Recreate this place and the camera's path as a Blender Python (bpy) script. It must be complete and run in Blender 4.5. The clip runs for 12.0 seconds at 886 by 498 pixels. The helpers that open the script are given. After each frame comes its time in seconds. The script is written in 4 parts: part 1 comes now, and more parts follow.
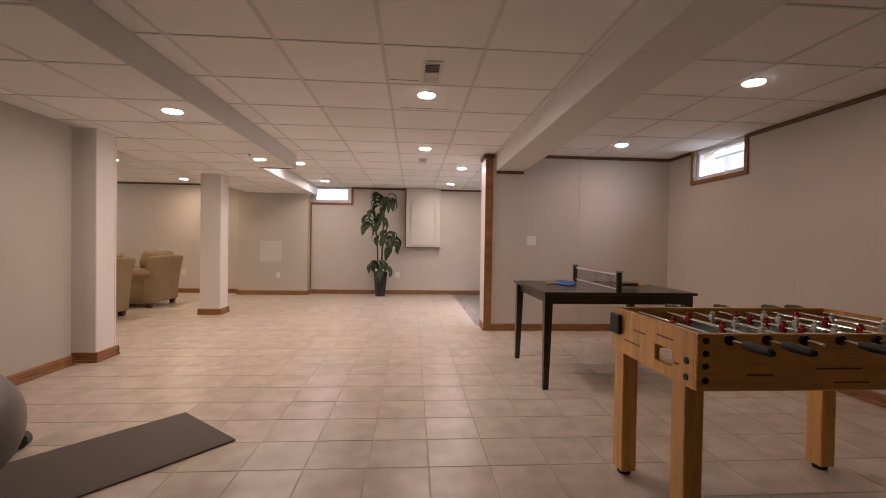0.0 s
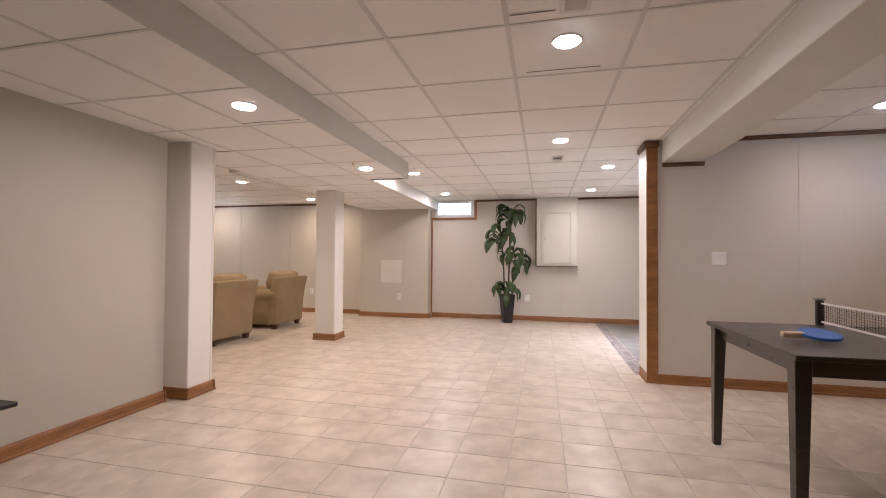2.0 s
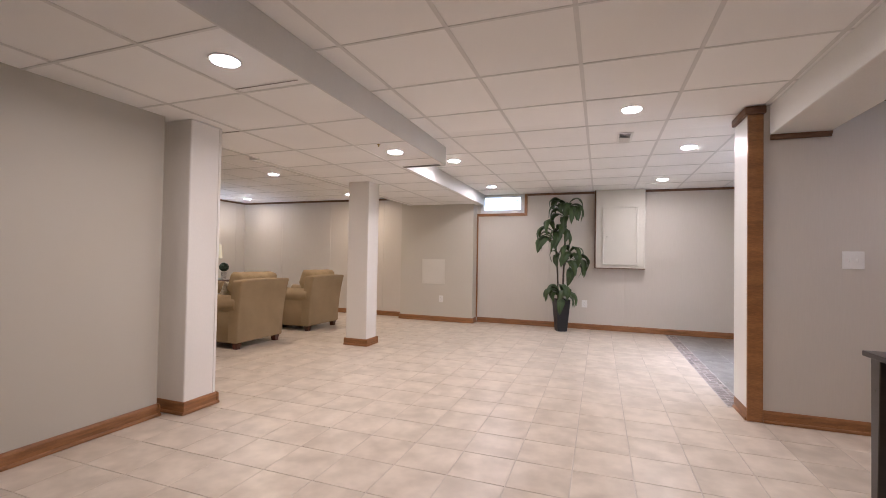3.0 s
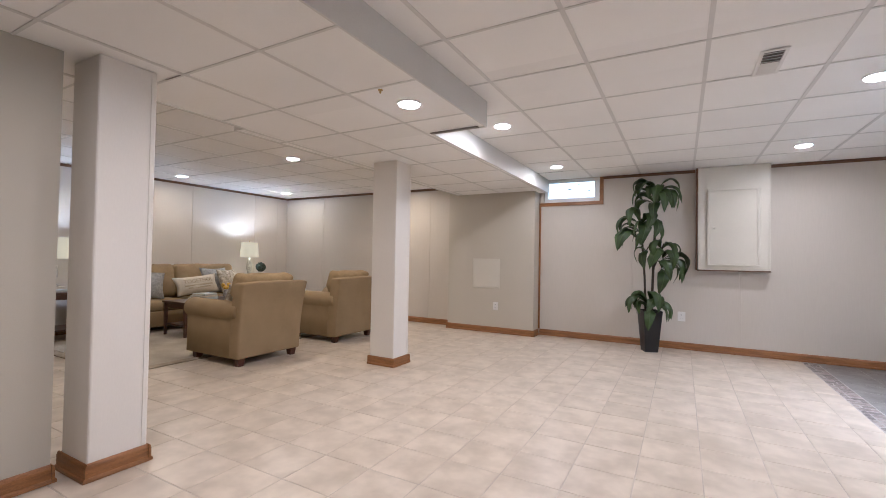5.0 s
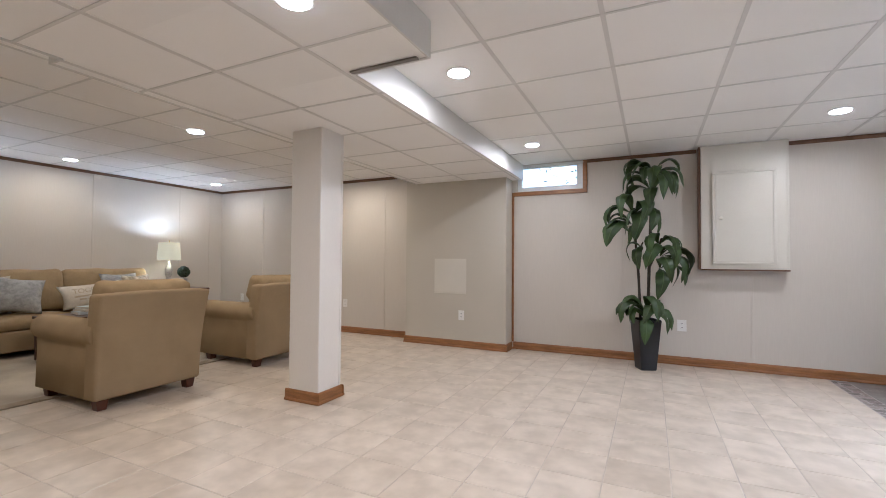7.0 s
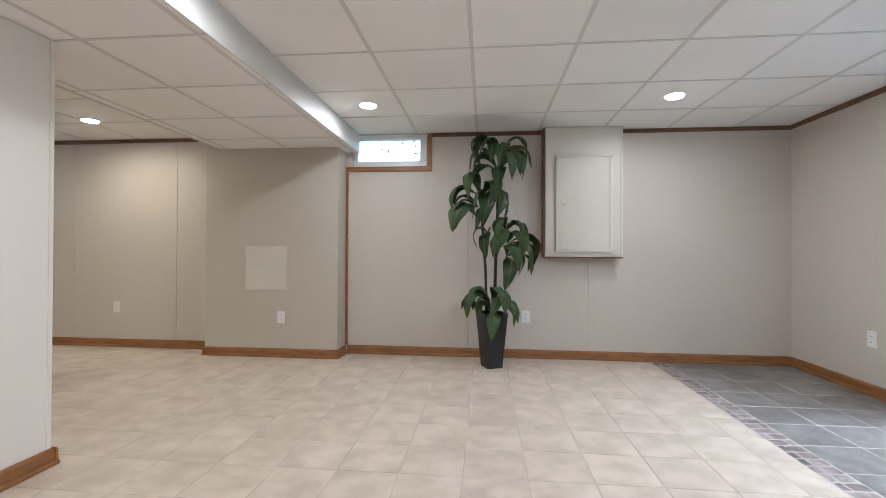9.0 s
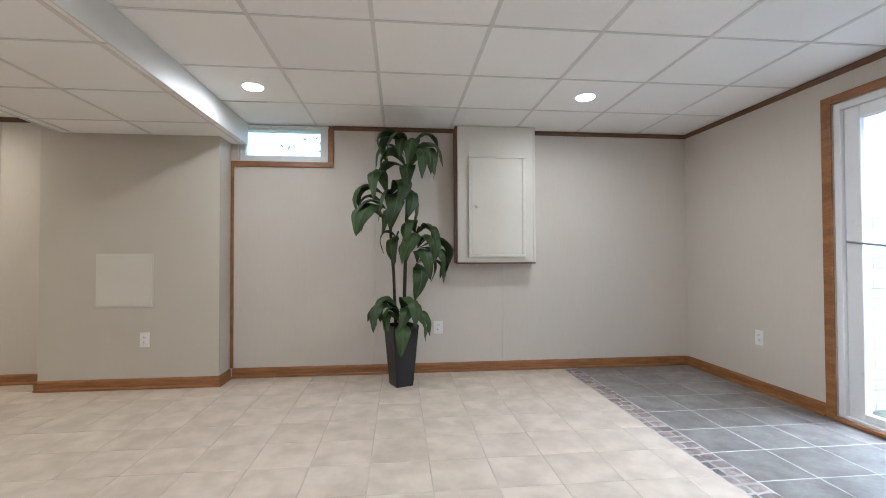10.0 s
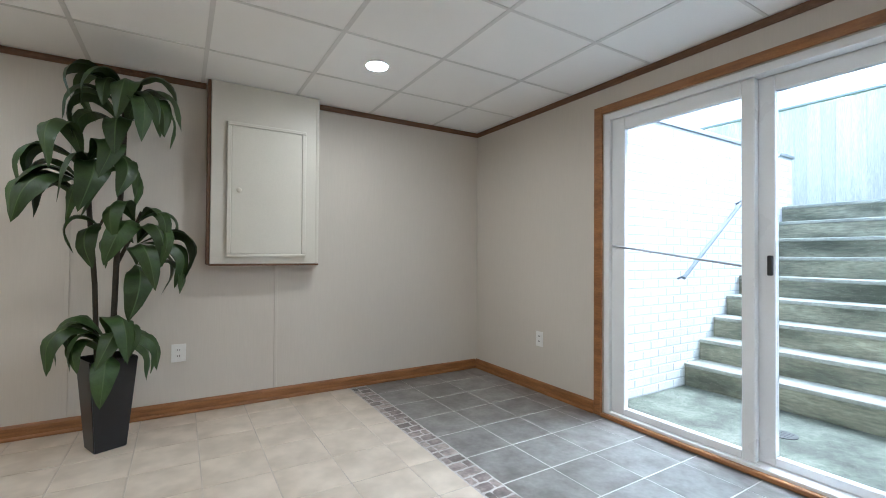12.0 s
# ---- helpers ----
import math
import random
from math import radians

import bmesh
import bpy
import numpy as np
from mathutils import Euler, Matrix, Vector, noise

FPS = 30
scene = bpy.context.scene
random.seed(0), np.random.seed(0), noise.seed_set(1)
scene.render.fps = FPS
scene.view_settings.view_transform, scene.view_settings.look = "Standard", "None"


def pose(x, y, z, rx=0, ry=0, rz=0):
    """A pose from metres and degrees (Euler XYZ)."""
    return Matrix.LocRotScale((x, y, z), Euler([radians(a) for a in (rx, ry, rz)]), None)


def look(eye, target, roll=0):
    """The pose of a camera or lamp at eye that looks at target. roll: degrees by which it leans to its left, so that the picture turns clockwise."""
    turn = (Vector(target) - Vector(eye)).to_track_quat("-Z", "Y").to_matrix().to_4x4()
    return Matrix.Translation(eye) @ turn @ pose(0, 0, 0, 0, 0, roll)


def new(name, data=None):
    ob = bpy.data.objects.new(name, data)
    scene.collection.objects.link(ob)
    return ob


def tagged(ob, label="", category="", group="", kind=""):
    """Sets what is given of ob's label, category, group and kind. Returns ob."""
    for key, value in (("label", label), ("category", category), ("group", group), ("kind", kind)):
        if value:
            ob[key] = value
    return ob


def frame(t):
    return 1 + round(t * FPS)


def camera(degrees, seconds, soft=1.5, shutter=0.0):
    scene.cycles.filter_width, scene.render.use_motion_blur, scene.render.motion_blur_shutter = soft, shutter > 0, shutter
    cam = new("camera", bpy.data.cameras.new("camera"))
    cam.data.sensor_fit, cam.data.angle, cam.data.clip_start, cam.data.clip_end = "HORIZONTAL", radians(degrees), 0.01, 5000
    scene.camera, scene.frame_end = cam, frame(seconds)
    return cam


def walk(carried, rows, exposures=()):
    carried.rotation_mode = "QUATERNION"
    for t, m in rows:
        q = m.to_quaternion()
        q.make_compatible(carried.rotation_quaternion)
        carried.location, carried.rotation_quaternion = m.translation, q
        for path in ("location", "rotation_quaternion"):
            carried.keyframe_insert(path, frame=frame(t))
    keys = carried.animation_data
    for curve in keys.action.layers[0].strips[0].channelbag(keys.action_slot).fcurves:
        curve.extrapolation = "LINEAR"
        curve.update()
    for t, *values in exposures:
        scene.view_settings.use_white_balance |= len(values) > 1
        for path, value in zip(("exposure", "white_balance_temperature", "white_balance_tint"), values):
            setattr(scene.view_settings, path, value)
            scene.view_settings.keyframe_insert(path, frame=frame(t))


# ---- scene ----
cam = camera(91.3, 12.0, soft=0.95)
PATH = [
    (0, (0.814, 0.722, 1.107), (0.954, 2.717, 1.078), 0.9),
    (0.5, (0.79, 0.978, 1.115), (0.783, 2.978, 1.073), 1.1),
    (1, (0.795, 1.24, 1.119), (0.614, 3.232, 1.096), 0.6),
    (1.5, (0.808, 1.501, 1.122), (0.471, 3.472, 1.141), 0.2),
    (2, (0.79, 1.822, 1.142), (0.339, 3.77, 1.182), 0.4),
    (2.5, (0.794, 2.172, 1.135), (0.226, 4.089, 1.187), 0.3),
    (3, (0.733, 2.509, 1.118), (0.052, 4.389, 1.159), 1.0),
    (5, (0.508, 3.733, 1.103), (-0.459, 5.483, 1.14), 1.0),
    (5.5, (0.444, 4.001, 1.084), (-0.562, 5.728, 1.139), 1.2),
    (6, (0.352, 4.262, 1.081), (-0.64, 5.998, 1.146), 1.1),
    (6.5, (0.287, 4.533, 1.079), (-0.667, 6.289, 1.141), 0.7),
    (8.5, (0.087, 5.409, 1.051), (-0.294, 7.373, 1.066), 0.5),
    (9, (0.101, 5.615, 1.05), (-0.092, 7.605, 1.061), 0.3),
    (9.5, (0.137, 5.796, 1.05), (0.139, 7.796, 1.073), -0.2),
    (10, (0.152, 5.976, 1.057), (0.352, 7.965, 1.093), -0.2),
    (10.5, (0.231, 6.147, 1.06), (0.627, 8.107, 1.101), -0.7),
    (11, (0.324, 6.306, 1.072), (0.939, 8.209, 1.102), -0.6),
    (11.5, (0.392, 6.444, 1.078), (1.233, 8.258, 1.106), 0.1),
    (12, (0.506, 6.564, 1.078), (1.543, 8.274, 1.104), 0.4),
]
EXPOSURES = [(0.0, 2.39, 6030, 25), (0.5, 2.82, 5730, 21), (1.5, 2.86, 5610, 20), (3.0, 2.75, 5250, 18), (5.0, 2.69, 4980, 14), (6.5, 2.68, 4910, 12), (9.5, 2.63, 4870, 6), (11.3, 2.74, 4820, 4), (12.0, 2.47, 4840, 2)]
walk(cam, [(t, look(eye, target, roll)) for t, eye, target, roll in PATH], EXPOSURES)

# ---- world, daylight, exposure ----
world = bpy.data.worlds.new("overcast")
scene.world = world
world.use_nodes = True
wn = world.node_tree
sky = wn.nodes.new("ShaderNodeTexSky")
sky.sky_type, sky.sun_disc = "NISHITA", False
sky.sun_elevation, sky.sun_rotation = radians(58), radians(109)
sky.dust_density, sky.air_density = 5.0, 0.9
cloud = wn.nodes.new("ShaderNodeHueSaturation")
cloud.inputs["Saturation"].default_value = 0.55
wn.links.new(sky.outputs[0], cloud.inputs["Color"])
wn.links.new(cloud.outputs[0], wn.nodes["Background"].inputs[0])
wn.nodes["Background"].inputs[1].default_value = 0.15
sun = new("sun", bpy.data.lights.new("sun", "SUN"))
sun.data.energy, sun.data.angle, sun.data.color = 0.75, radians(80), (1.0, 0.985, 0.96)
sun.matrix_world = look((18, 3, 24), (4, 8, 0))



def window_daylight(name, at, target, w, h, watts):
    """The sky's light in the opening of a small window."""
    ob = new(name, bpy.data.lights.new(name, "AREA"))
    ob.data.shape, ob.data.size, ob.data.size_y = "RECTANGLE", w, h
    ob.data.energy, ob.data.color, ob.data.spread = watts, (0.66, 0.80, 1.0), radians(110)
    ob.matrix_world = look(at, target)


window_daylight("daylight_game_window", (4.30, 5.265, 2.06), (3.30, 5.60, 1.55), 0.70, 0.20, 0.17)
CEIL, LOW = 2.24, 2.06
DOWNLIGHT_W = 1.55
WARM = (1.0, 0.805, 0.615)


# ---- materials ----
def material(name, color, rough=0.6, detail=5.0, metal=0.0, vary=0.12, scale=2.0, grain=60.0, grain_vary=0.06, bump=0.0, bump_scale=80.0, stretch=(1, 1, 1), piece=0.0, spec=0.5, coat=0.0, blotch=None, rvar=0.08):
    m = bpy.data.materials.new(name)
    m.use_nodes = True
    nt = m.node_tree
    p = nt.nodes["Principled BSDF"]
    tc = nt.nodes.new("ShaderNodeTexCoord")
    mp = nt.nodes.new("ShaderNodeMapping")
    mp.inputs["Scale"].default_value = stretch
    nt.links.new(tc.outputs["Object"], mp.inputs["Vector"])
    vec = mp.outputs["Vector"]
    if piece:
        oi = nt.nodes.new("ShaderNodeObjectInfo")
        geo = nt.nodes.new("ShaderNodeNewGeometry")
        both = nt.nodes.new("ShaderNodeMath")
        both.operation = "ADD"
        nt.links.new(oi.outputs["Random"], both.inputs[0])
        nt.links.new(geo.outputs["Random Per Island"], both.inputs[1])
        fr = nt.nodes.new("ShaderNodeMath")
        fr.operation = "FRACT"
        nt.links.new(both.outputs[0], fr.inputs[0])
        off = nt.nodes.new("ShaderNodeVectorMath")
        off.operation = "MULTIPLY_ADD"
        comb = nt.nodes.new("ShaderNodeCombineXYZ")
        for k in range(3):
            nt.links.new(fr.outputs[0], comb.inputs[k])
        off.inputs[1].default_value = (37, 53, 17)
        nt.links.new(comb.outputs[0], off.inputs[0])
        nt.links.new(vec, off.inputs[2])
        vec = off.outputs[0]
    big = nt.nodes.new("ShaderNodeTexNoise")
    big.inputs["Scale"].default_value, big.inputs["Detail"].default_value = scale, detail
    fine = nt.nodes.new("ShaderNodeTexNoise")
    fine.inputs["Scale"].default_value, fine.inputs["Detail"].default_value = grain, 3
    nt.links.new(vec, big.inputs["Vector"])
    nt.links.new(vec, fine.inputs["Vector"])

    def tone(c, k):
        return tuple(max(0.0, min(1.0, v * k)) for v in c) + (1,)
    ramp = nt.nodes.new("ShaderNodeValToRGB")
    ramp.color_ramp.interpolation = "EASE"
    ramp.color_ramp.elements[0].position, ramp.color_ramp.elements[1].position = 0.2, 0.8
    ramp.color_ramp.elements[0].color = (*blotch, 1) if blotch else tone(color, 1 - vary)
    ramp.color_ramp.elements[1].color = tone(color, 1 + vary)
    nt.links.new(big.outputs["Fac"], ramp.inputs[0])
    mul = nt.nodes.new("ShaderNodeMix")
    mul.data_type, mul.blend_type = "RGBA", "MULTIPLY"
    mul.inputs["Factor"].default_value = 1.0
    gr = nt.nodes.new("ShaderNodeMapRange")
    gr.inputs["From Min"].default_value, gr.inputs["From Max"].default_value = 0.3, 0.7
    gr.inputs["To Min"].default_value, gr.inputs["To Max"].default_value = 1 - grain_vary, 1 + grain_vary
    nt.links.new(fine.outputs["Fac"], gr.inputs["Value"])
    nt.links.new(ramp.outputs["Color"], mul.inputs["A"])
    nt.links.new(gr.outputs[0], mul.inputs["B"])
    out = mul.outputs["Result"]
    if piece:
        hv = nt.nodes.new("ShaderNodeHueSaturation")
        vr = nt.nodes.new("ShaderNodeMapRange")
        vr.inputs["To Min"].default_value, vr.inputs["To Max"].default_value = 1 - piece, 1 + piece
        nt.links.new(fr.outputs[0], vr.inputs["Value"])
        nt.links.new(vr.outputs[0], hv.inputs["Value"])
        nt.links.new(out, hv.inputs["Color"])
        out = hv.outputs["Color"]
    nt.links.new(out, p.inputs["Base Color"])
    rr = nt.nodes.new("ShaderNodeMapRange")
    rr.inputs["To Min"].default_value, rr.inputs["To Max"].default_value = max(0.02, rough - rvar), min(1, rough + rvar)
    nt.links.new(big.outputs["Fac"], rr.inputs["Value"])
    nt.links.new(rr.outputs[0], p.inputs["Roughness"])
    p.inputs["Metallic"].default_value = metal
    p.inputs["Specular IOR Level"].default_value = spec
    p.inputs["Coat Weight"].default_value = coat
    if bump:
        bt = nt.nodes.new("ShaderNodeTexNoise")
        bt.inputs["Scale"].default_value, bt.inputs["Detail"].default_value = bump_scale, 4
        nt.links.new(vec, bt.inputs["Vector"])
        bn = nt.nodes.new("ShaderNodeBump")
        bn.inputs["Strength"].default_value, bn.inputs["Distance"].default_value = bump, 0.004
        nt.links.new(bt.outputs["Fac"], bn.inputs["Height"])
        nt.links.new(bn.outputs[0], p.inputs["Normal"])
    return m


def glowing(name, color, strength):
    m = bpy.data.materials.new(name)
    m.use_nodes = True
    p = m.node_tree.nodes["Principled BSDF"]
    p.inputs["Base Color"].default_value = (0.9, 0.9, 0.88, 1)
    p.inputs["Emission Color"].default_value = (*color, 1)
    p.inputs["Emission Strength"].default_value = strength
    return m


M_WALL = material("wall_panelling", (0.605, 0.560, 0.494), 0.55, vary=0.03, scale=0.8, grain=140, grain_vary=0.018, bump=0.10, bump_scale=160, stretch=(1, 1, 0.06))
M_GREY = material("painted_grey_wall", (0.51, 0.478, 0.405), 0.6, vary=0.03, scale=0.9, grain=220, grain_vary=0.02, bump=0.08, bump_scale=300)
M_BUMP = material("painted_sage_wall", (0.548, 0.512, 0.435), 0.6, vary=0.03, scale=0.9, grain=220, grain_vary=0.02, bump=0.06, bump_scale=300)
M_COL = material("painted_column", (0.80, 0.77, 0.72), 0.42, vary=0.03, scale=1.5, grain=150, grain_vary=0.012, bump=0.02, bump_scale=200, stretch=(1, 1, 0.25))
M_WHITE = material("white_paint", (0.78, 0.77, 0.74), 0.4, vary=0.02, scale=3, grain=120, grain_vary=0.02, bump=0.03)
M_FASCIA = material("satin_fascia_paint", (0.66, 0.65, 0.62), 0.5, vary=0.03, scale=3, grain=120, grain_vary=0.02, bump=0.03)
M_CREAM = material("cream_paint", (0.66, 0.63, 0.555), 0.45, vary=0.03, scale=3, grain=120, grain_vary=0.02, bump=0.05)
M_VINYL = material("white_vinyl", (0.80, 0.81, 0.82), 0.3, vary=0.02, scale=4, grain=90, grain_vary=0.01)
M_TILE_C = material("ceiling_tile", (0.90, 0.89, 0.87), 0.85, vary=0.03, scale=1.2, grain=420, grain_vary=0.06, bump=0.3, bump_scale=500, piece=0.025)
M_TBAR = material("ceiling_grid_bar", (0.70, 0.69, 0.67), 0.5, vary=0.04, scale=2, grain=60, grain_vary=0.03)
M_OAK = material("stained_oak_trim", (0.27, 0.122, 0.040), 0.38, vary=0.28, scale=6, grain=70, grain_vary=0.2, bump=0.1, bump_scale=90, stretch=(0.5, 0.5, 3))
M_OAKH = material("stained_oak_board", (0.27, 0.122, 0.040), 0.38, vary=0.28, scale=6, grain=70, grain_vary=0.2, bump=0.1, bump_scale=90, stretch=(1, 1, 9))
M_DOAK = material("dark_oak_crown", (0.14, 0.07, 0.035), 0.45, vary=0.25, scale=8, grain=60, grain_vary=0.15, stretch=(1, 1, 6))
M_FLOOR = material("beige_ceramic_tile", (0.675, 0.597, 0.497), 0.31, detail=2.5, vary=0.03, scale=6.0, grain=30, grain_vary=0.025, piece=0.022, spec=0.45, blotch=(0.50, 0.43, 0.345), rvar=0.01)
M_GROUT = material("floor_grout", (0.53, 0.475, 0.41), 0.7, vary=0.15, scale=3, grain=200, grain_vary=0.15)
M_SLATE = material("grey_slate_tile", (0.225, 0.218, 0.206), 0.33, vary=0.25, scale=7, grain=40, grain_vary=0.12, bump=0.22, bump_scale=30, piece=0.10, blotch=(0.125, 0.117, 0.104))
M_SGROUT = material("pale_grout", (0.55, 0.54, 0.52), 0.8, vary=0.15, scale=4, grain=200, grain_vary=0.1)
M_MGROUT = material("border_grout", (0.48, 0.45, 0.43), 0.8, vary=0.2, scale=6, grain=150, grain_vary=0.15)
M_MOSAIC = material("mosaic_stone", (0.27, 0.225, 0.205), 0.45, vary=0.3, scale=14, grain=60, grain_vary=0.2, bump=0.2, piece=0.42, blotch=(0.12, 0.10, 0.09))
M_PLATE = material("plastic_plate", (0.82, 0.81, 0.78), 0.3, vary=0.02, scale=10, grain=100, grain_vary=0.01)
M_DARK = material("dark_slot", (0.03, 0.03, 0.03), 0.6)
M_VENTG = material("vent_grey", (0.22, 0.20, 0.185), 0.5, vary=0.1)
M_BRASS = material("brass", (0.45, 0.33, 0.14), 0.35, metal=1.0)
M_METAL = material("galvanised_metal", (0.42, 0.44, 0.46), 0.35, metal=0.9, vary=0.1)
M_RAIL = material("grey_painted_steel", (0.16, 0.18, 0.20), 0.5, vary=0.15)
M_DRAIN = material("cast_iron", (0.07, 0.07, 0.065), 0.7, vary=0.25, scale=20, bump=0.3)
M_CHROME = material("chrome", (0.75, 0.75, 0.75), 0.12, metal=1.0, vary=0.03)
M_BLACK = material("black_plastic", (0.016, 0.016, 0.016), 0.55, vary=0.2)
M_ESPRESSO = material("espresso_wood", (0.022, 0.015, 0.012), 0.3, vary=0.3, scale=6, grain=60, grain_vary=0.2, bump=0.05, stretch=(0.3, 2, 2), coat=0.2)
M_PINE = material("knotty_pine_veneer", (0.74, 0.40, 0.095), 0.32, vary=0.22, scale=3.5, grain=30, grain_vary=0.15, bump=0.05, stretch=(0.35, 4, 6), coat=0.3)
M_PINEV = material("knotty_pine_leg", (0.74, 0.40, 0.095), 0.32, vary=0.22, scale=3.5, grain=30, grain_vary=0.15, bump=0.05, stretch=(5, 5, 0.4), coat=0.3)
M_KNOT = material("pine_knot", (0.16, 0.06, 0.02), 0.4, vary=0.3, scale=20)
M_FIELD = material("playfield_green", (0.02, 0.11, 0.045), 0.4, vary=0.1)
M_RED = material("red_plastic", (0.45, 0.015, 0.015), 0.35)
M_BLUE = material("blue_rubber", (0.03, 0.12, 0.42), 0.55)
M_PADW = material("pale_wood_handle", (0.62, 0.46, 0.28), 0.5, vary=0.15, scale=20)
M_FABRIC = material("tan_upholstery", (0.325, 0.242, 0.137), 0.9, vary=0.09, scale=5, grain=320, grain_vary=0.12, bump=0.35, bump_scale=420, spec=0.2)
M_FABRIC2 = material("tan_cushion", (0.33, 0.243, 0.132), 0.9, vary=0.12, scale=8, grain=320, grain_vary=0.12, bump=0.4, bump_scale=40, spec=0.2)
M_FOOT = material("mahogany_foot", (0.07, 0.02, 0.01), 0.3, vary=0.3, scale=10)
M_MAHOG = material("mahogany_table", (0.06, 0.022, 0.013), 0.3, vary=0.15, scale=6, grain=50, grain_vary=0.1, stretch=(1, 6, 6), coat=0.3)
M_RUG = material("pale_rug", (0.42, 0.37, 0.29), 0.95, vary=0.18, scale=3, grain=180, grain_vary=0.2, bump=0.6, bump_scale=260, spec=0.1)
M_RUGB = material("rug_border", (0.33, 0.28, 0.21), 0.95, vary=0.2, scale=9, grain=180, grain_vary=0.2, bump=0.6, bump_scale=260, spec=0.1)
M_GPIL = material("grey_blue_fur", (0.35, 0.35, 0.335), 0.95, vary=0.25, scale=22, grain=140, grain_vary=0.25, bump=0.9, bump_scale=90, spec=0.1)
M_CPIL = material("cream_linen", (0.60, 0.55, 0.45), 0.9, vary=0.08, scale=12, grain=300, grain_vary=0.12, bump=0.3, bump_scale=300)
M_FPIL = material("floral_print", (0.66, 0.61, 0.50), 0.9, vary=0.05, scale=26, grain=30, grain_vary=0.25, bump=0.2, blotch=(0.24, 0.20, 0.13))
M_LETTER = material("tan_print", (0.44, 0.37, 0.26), 0.9)
M_CERAM = material("distressed_ceramic", (0.42, 0.40, 0.37), 0.35, vary=0.4, scale=30)
M_BOOK = material("book_cover", (0.50, 0.53, 0.53), 0.6, vary=0.1)
M_PAPER = material("book_pages", (0.7, 0.66, 0.56), 0.8, vary=0.06, grain=300, stretch=(1, 1, 20))
M_VEIN = material("leaf_midrib", (0.075, 0.12, 0.035), 0.5, vary=0.2)
M_LEAF = material("glossy_leaf", (0.032, 0.062, 0.013), 0.46, vary=0.35, scale=9, grain=60, grain_vary=0.15, bump=0.2, bump_scale=30, piece=0.25, stretch=(5, 1, 1))
M_SHRUB = material("shrub_leaf", (0.16, 0.18, 0.14), 0.6, vary=0.3, scale=9, piece=0.3)
M_STEM = material("plant_cane", (0.035, 0.028, 0.018), 0.7, vary=0.3, scale=30, bump=0.4)
M_POT = material("charcoal_planter", (0.011, 0.012, 0.015), 0.36, vary=0.2, scale=5, grain=40)
M_SOIL = material("soil", (0.03, 0.02, 0.012), 0.95, vary=0.4, scale=40, bump=0.8)
M_TOPI = material("topiary_green", (0.012, 0.022, 0.005), 0.8, vary=0.6, scale=60, bump=0.8)
M_YELLOW = material("yellow_petals", (0.65, 0.42, 0.06), 0.7)
M_MAT = material("charcoal_foam_mat", (0.135, 0.113, 0.088), 0.75, vary=0.08, scale=4, grain=300, grain_vary=0.15, bump=0.4, bump_scale=500)
M_BALL = material("grey_rubber_ball", (0.20, 0.185, 0.175), 0.4, vary=0.05, scale=3, grain=90, grain_vary=0.03, bump=0.05)
M_DUMB = material("grey_green_vinyl", (0.06, 0.065, 0.055), 0.45, vary=0.15)
# Mottling is its own; the overall tone is darkened for shade in the well.
M_CONC = material("shaded_weathered_concrete", (0.14, 0.145, 0.115), 0.85, vary=0.3, scale=3.5, grain=40, grain_vary=0.2, bump=0.5, bump_scale=40, blotch=(0.045, 0.05, 0.034))
M_RISER = material("mossy_riser", (0.31, 0.30, 0.22), 0.9, vary=0.3, scale=4, grain=45, grain_vary=0.26, bump=0.6, bump_scale=30, stretch=(1, 0.35, 1.6), blotch=(0.075, 0.08, 0.055))
M_TREAD = material("worn_tread", (0.36, 0.36, 0.31), 0.85, vary=0.2, scale=4, grain=40, grain_vary=0.12, bump=0.4, bump_scale=40)
M_BRICK = material("white_painted_brick", (0.74, 0.735, 0.715), 0.6, vary=0.06, scale=9, grain=60, grain_vary=0.05, bump=0.4, bump_scale=60, piece=0.04)
M_MORTAR = material("painted_mortar", (0.54, 0.54, 0.535), 0.8, vary=0.1, scale=9)
M_FENCE = material("weathered_fence_board", (0.90, 0.82, 0.70), 0.85, vary=0.08, scale=3, grain=40, grain_vary=0.12, bump=0.3, bump_scale=40, stretch=(3, 3, 0.3), piece=0.12)
M_GRASS = material("lawn", (0.06, 0.09, 0.03), 0.95, vary=0.3, scale=1.5, grain=60, grain_vary=0.4, bump=0.8)
M_SHADE = glowing("lamp_shade_fabric", (1.0, 0.90, 0.58), 0.06)
M_SHADE.node_tree.nodes["Principled BSDF"].inputs["Base Color"].default_value = (0.62, 0.55, 0.36, 1)
M_LENS = glowing("downlight_lens", (1.0, 0.93, 0.82), 9.0)
M_GLASS = bpy.data.materials.new("clear_glass")
M_GLASS.use_nodes = True
g = M_GLASS.node_tree.nodes["Principled BSDF"]
g.inputs["Base Color"].default_value = (0.97, 0.985, 0.98, 1)
g.inputs["Roughness"].default_value, g.inputs["Transmission Weight"].default_value, g.inputs["IOR"].default_value = 0.0, 1.0, 1.1


# ---- mesh helpers ----
def finish(bm, name, mat, smooth=False):
    me = bpy.data.meshes.new(name)
    bmesh.ops.recalc_face_normals(bm, faces=bm.faces)
    bm.to_mesh(me)
    bm.free()
    if smooth:
        for f in me.polygons:
            f.use_smooth = True
    for m in (mat if isinstance(mat, (list, tuple)) else [mat]):
        me.materials.append(m)
    return me


def part(name, bm, mat, parent=None, label="", smooth=False):
    ob = new(name, finish(bm, name, mat, smooth))
    if parent is not None:
        ob.parent = parent
    if label:
        ob["label"] = label
    return ob


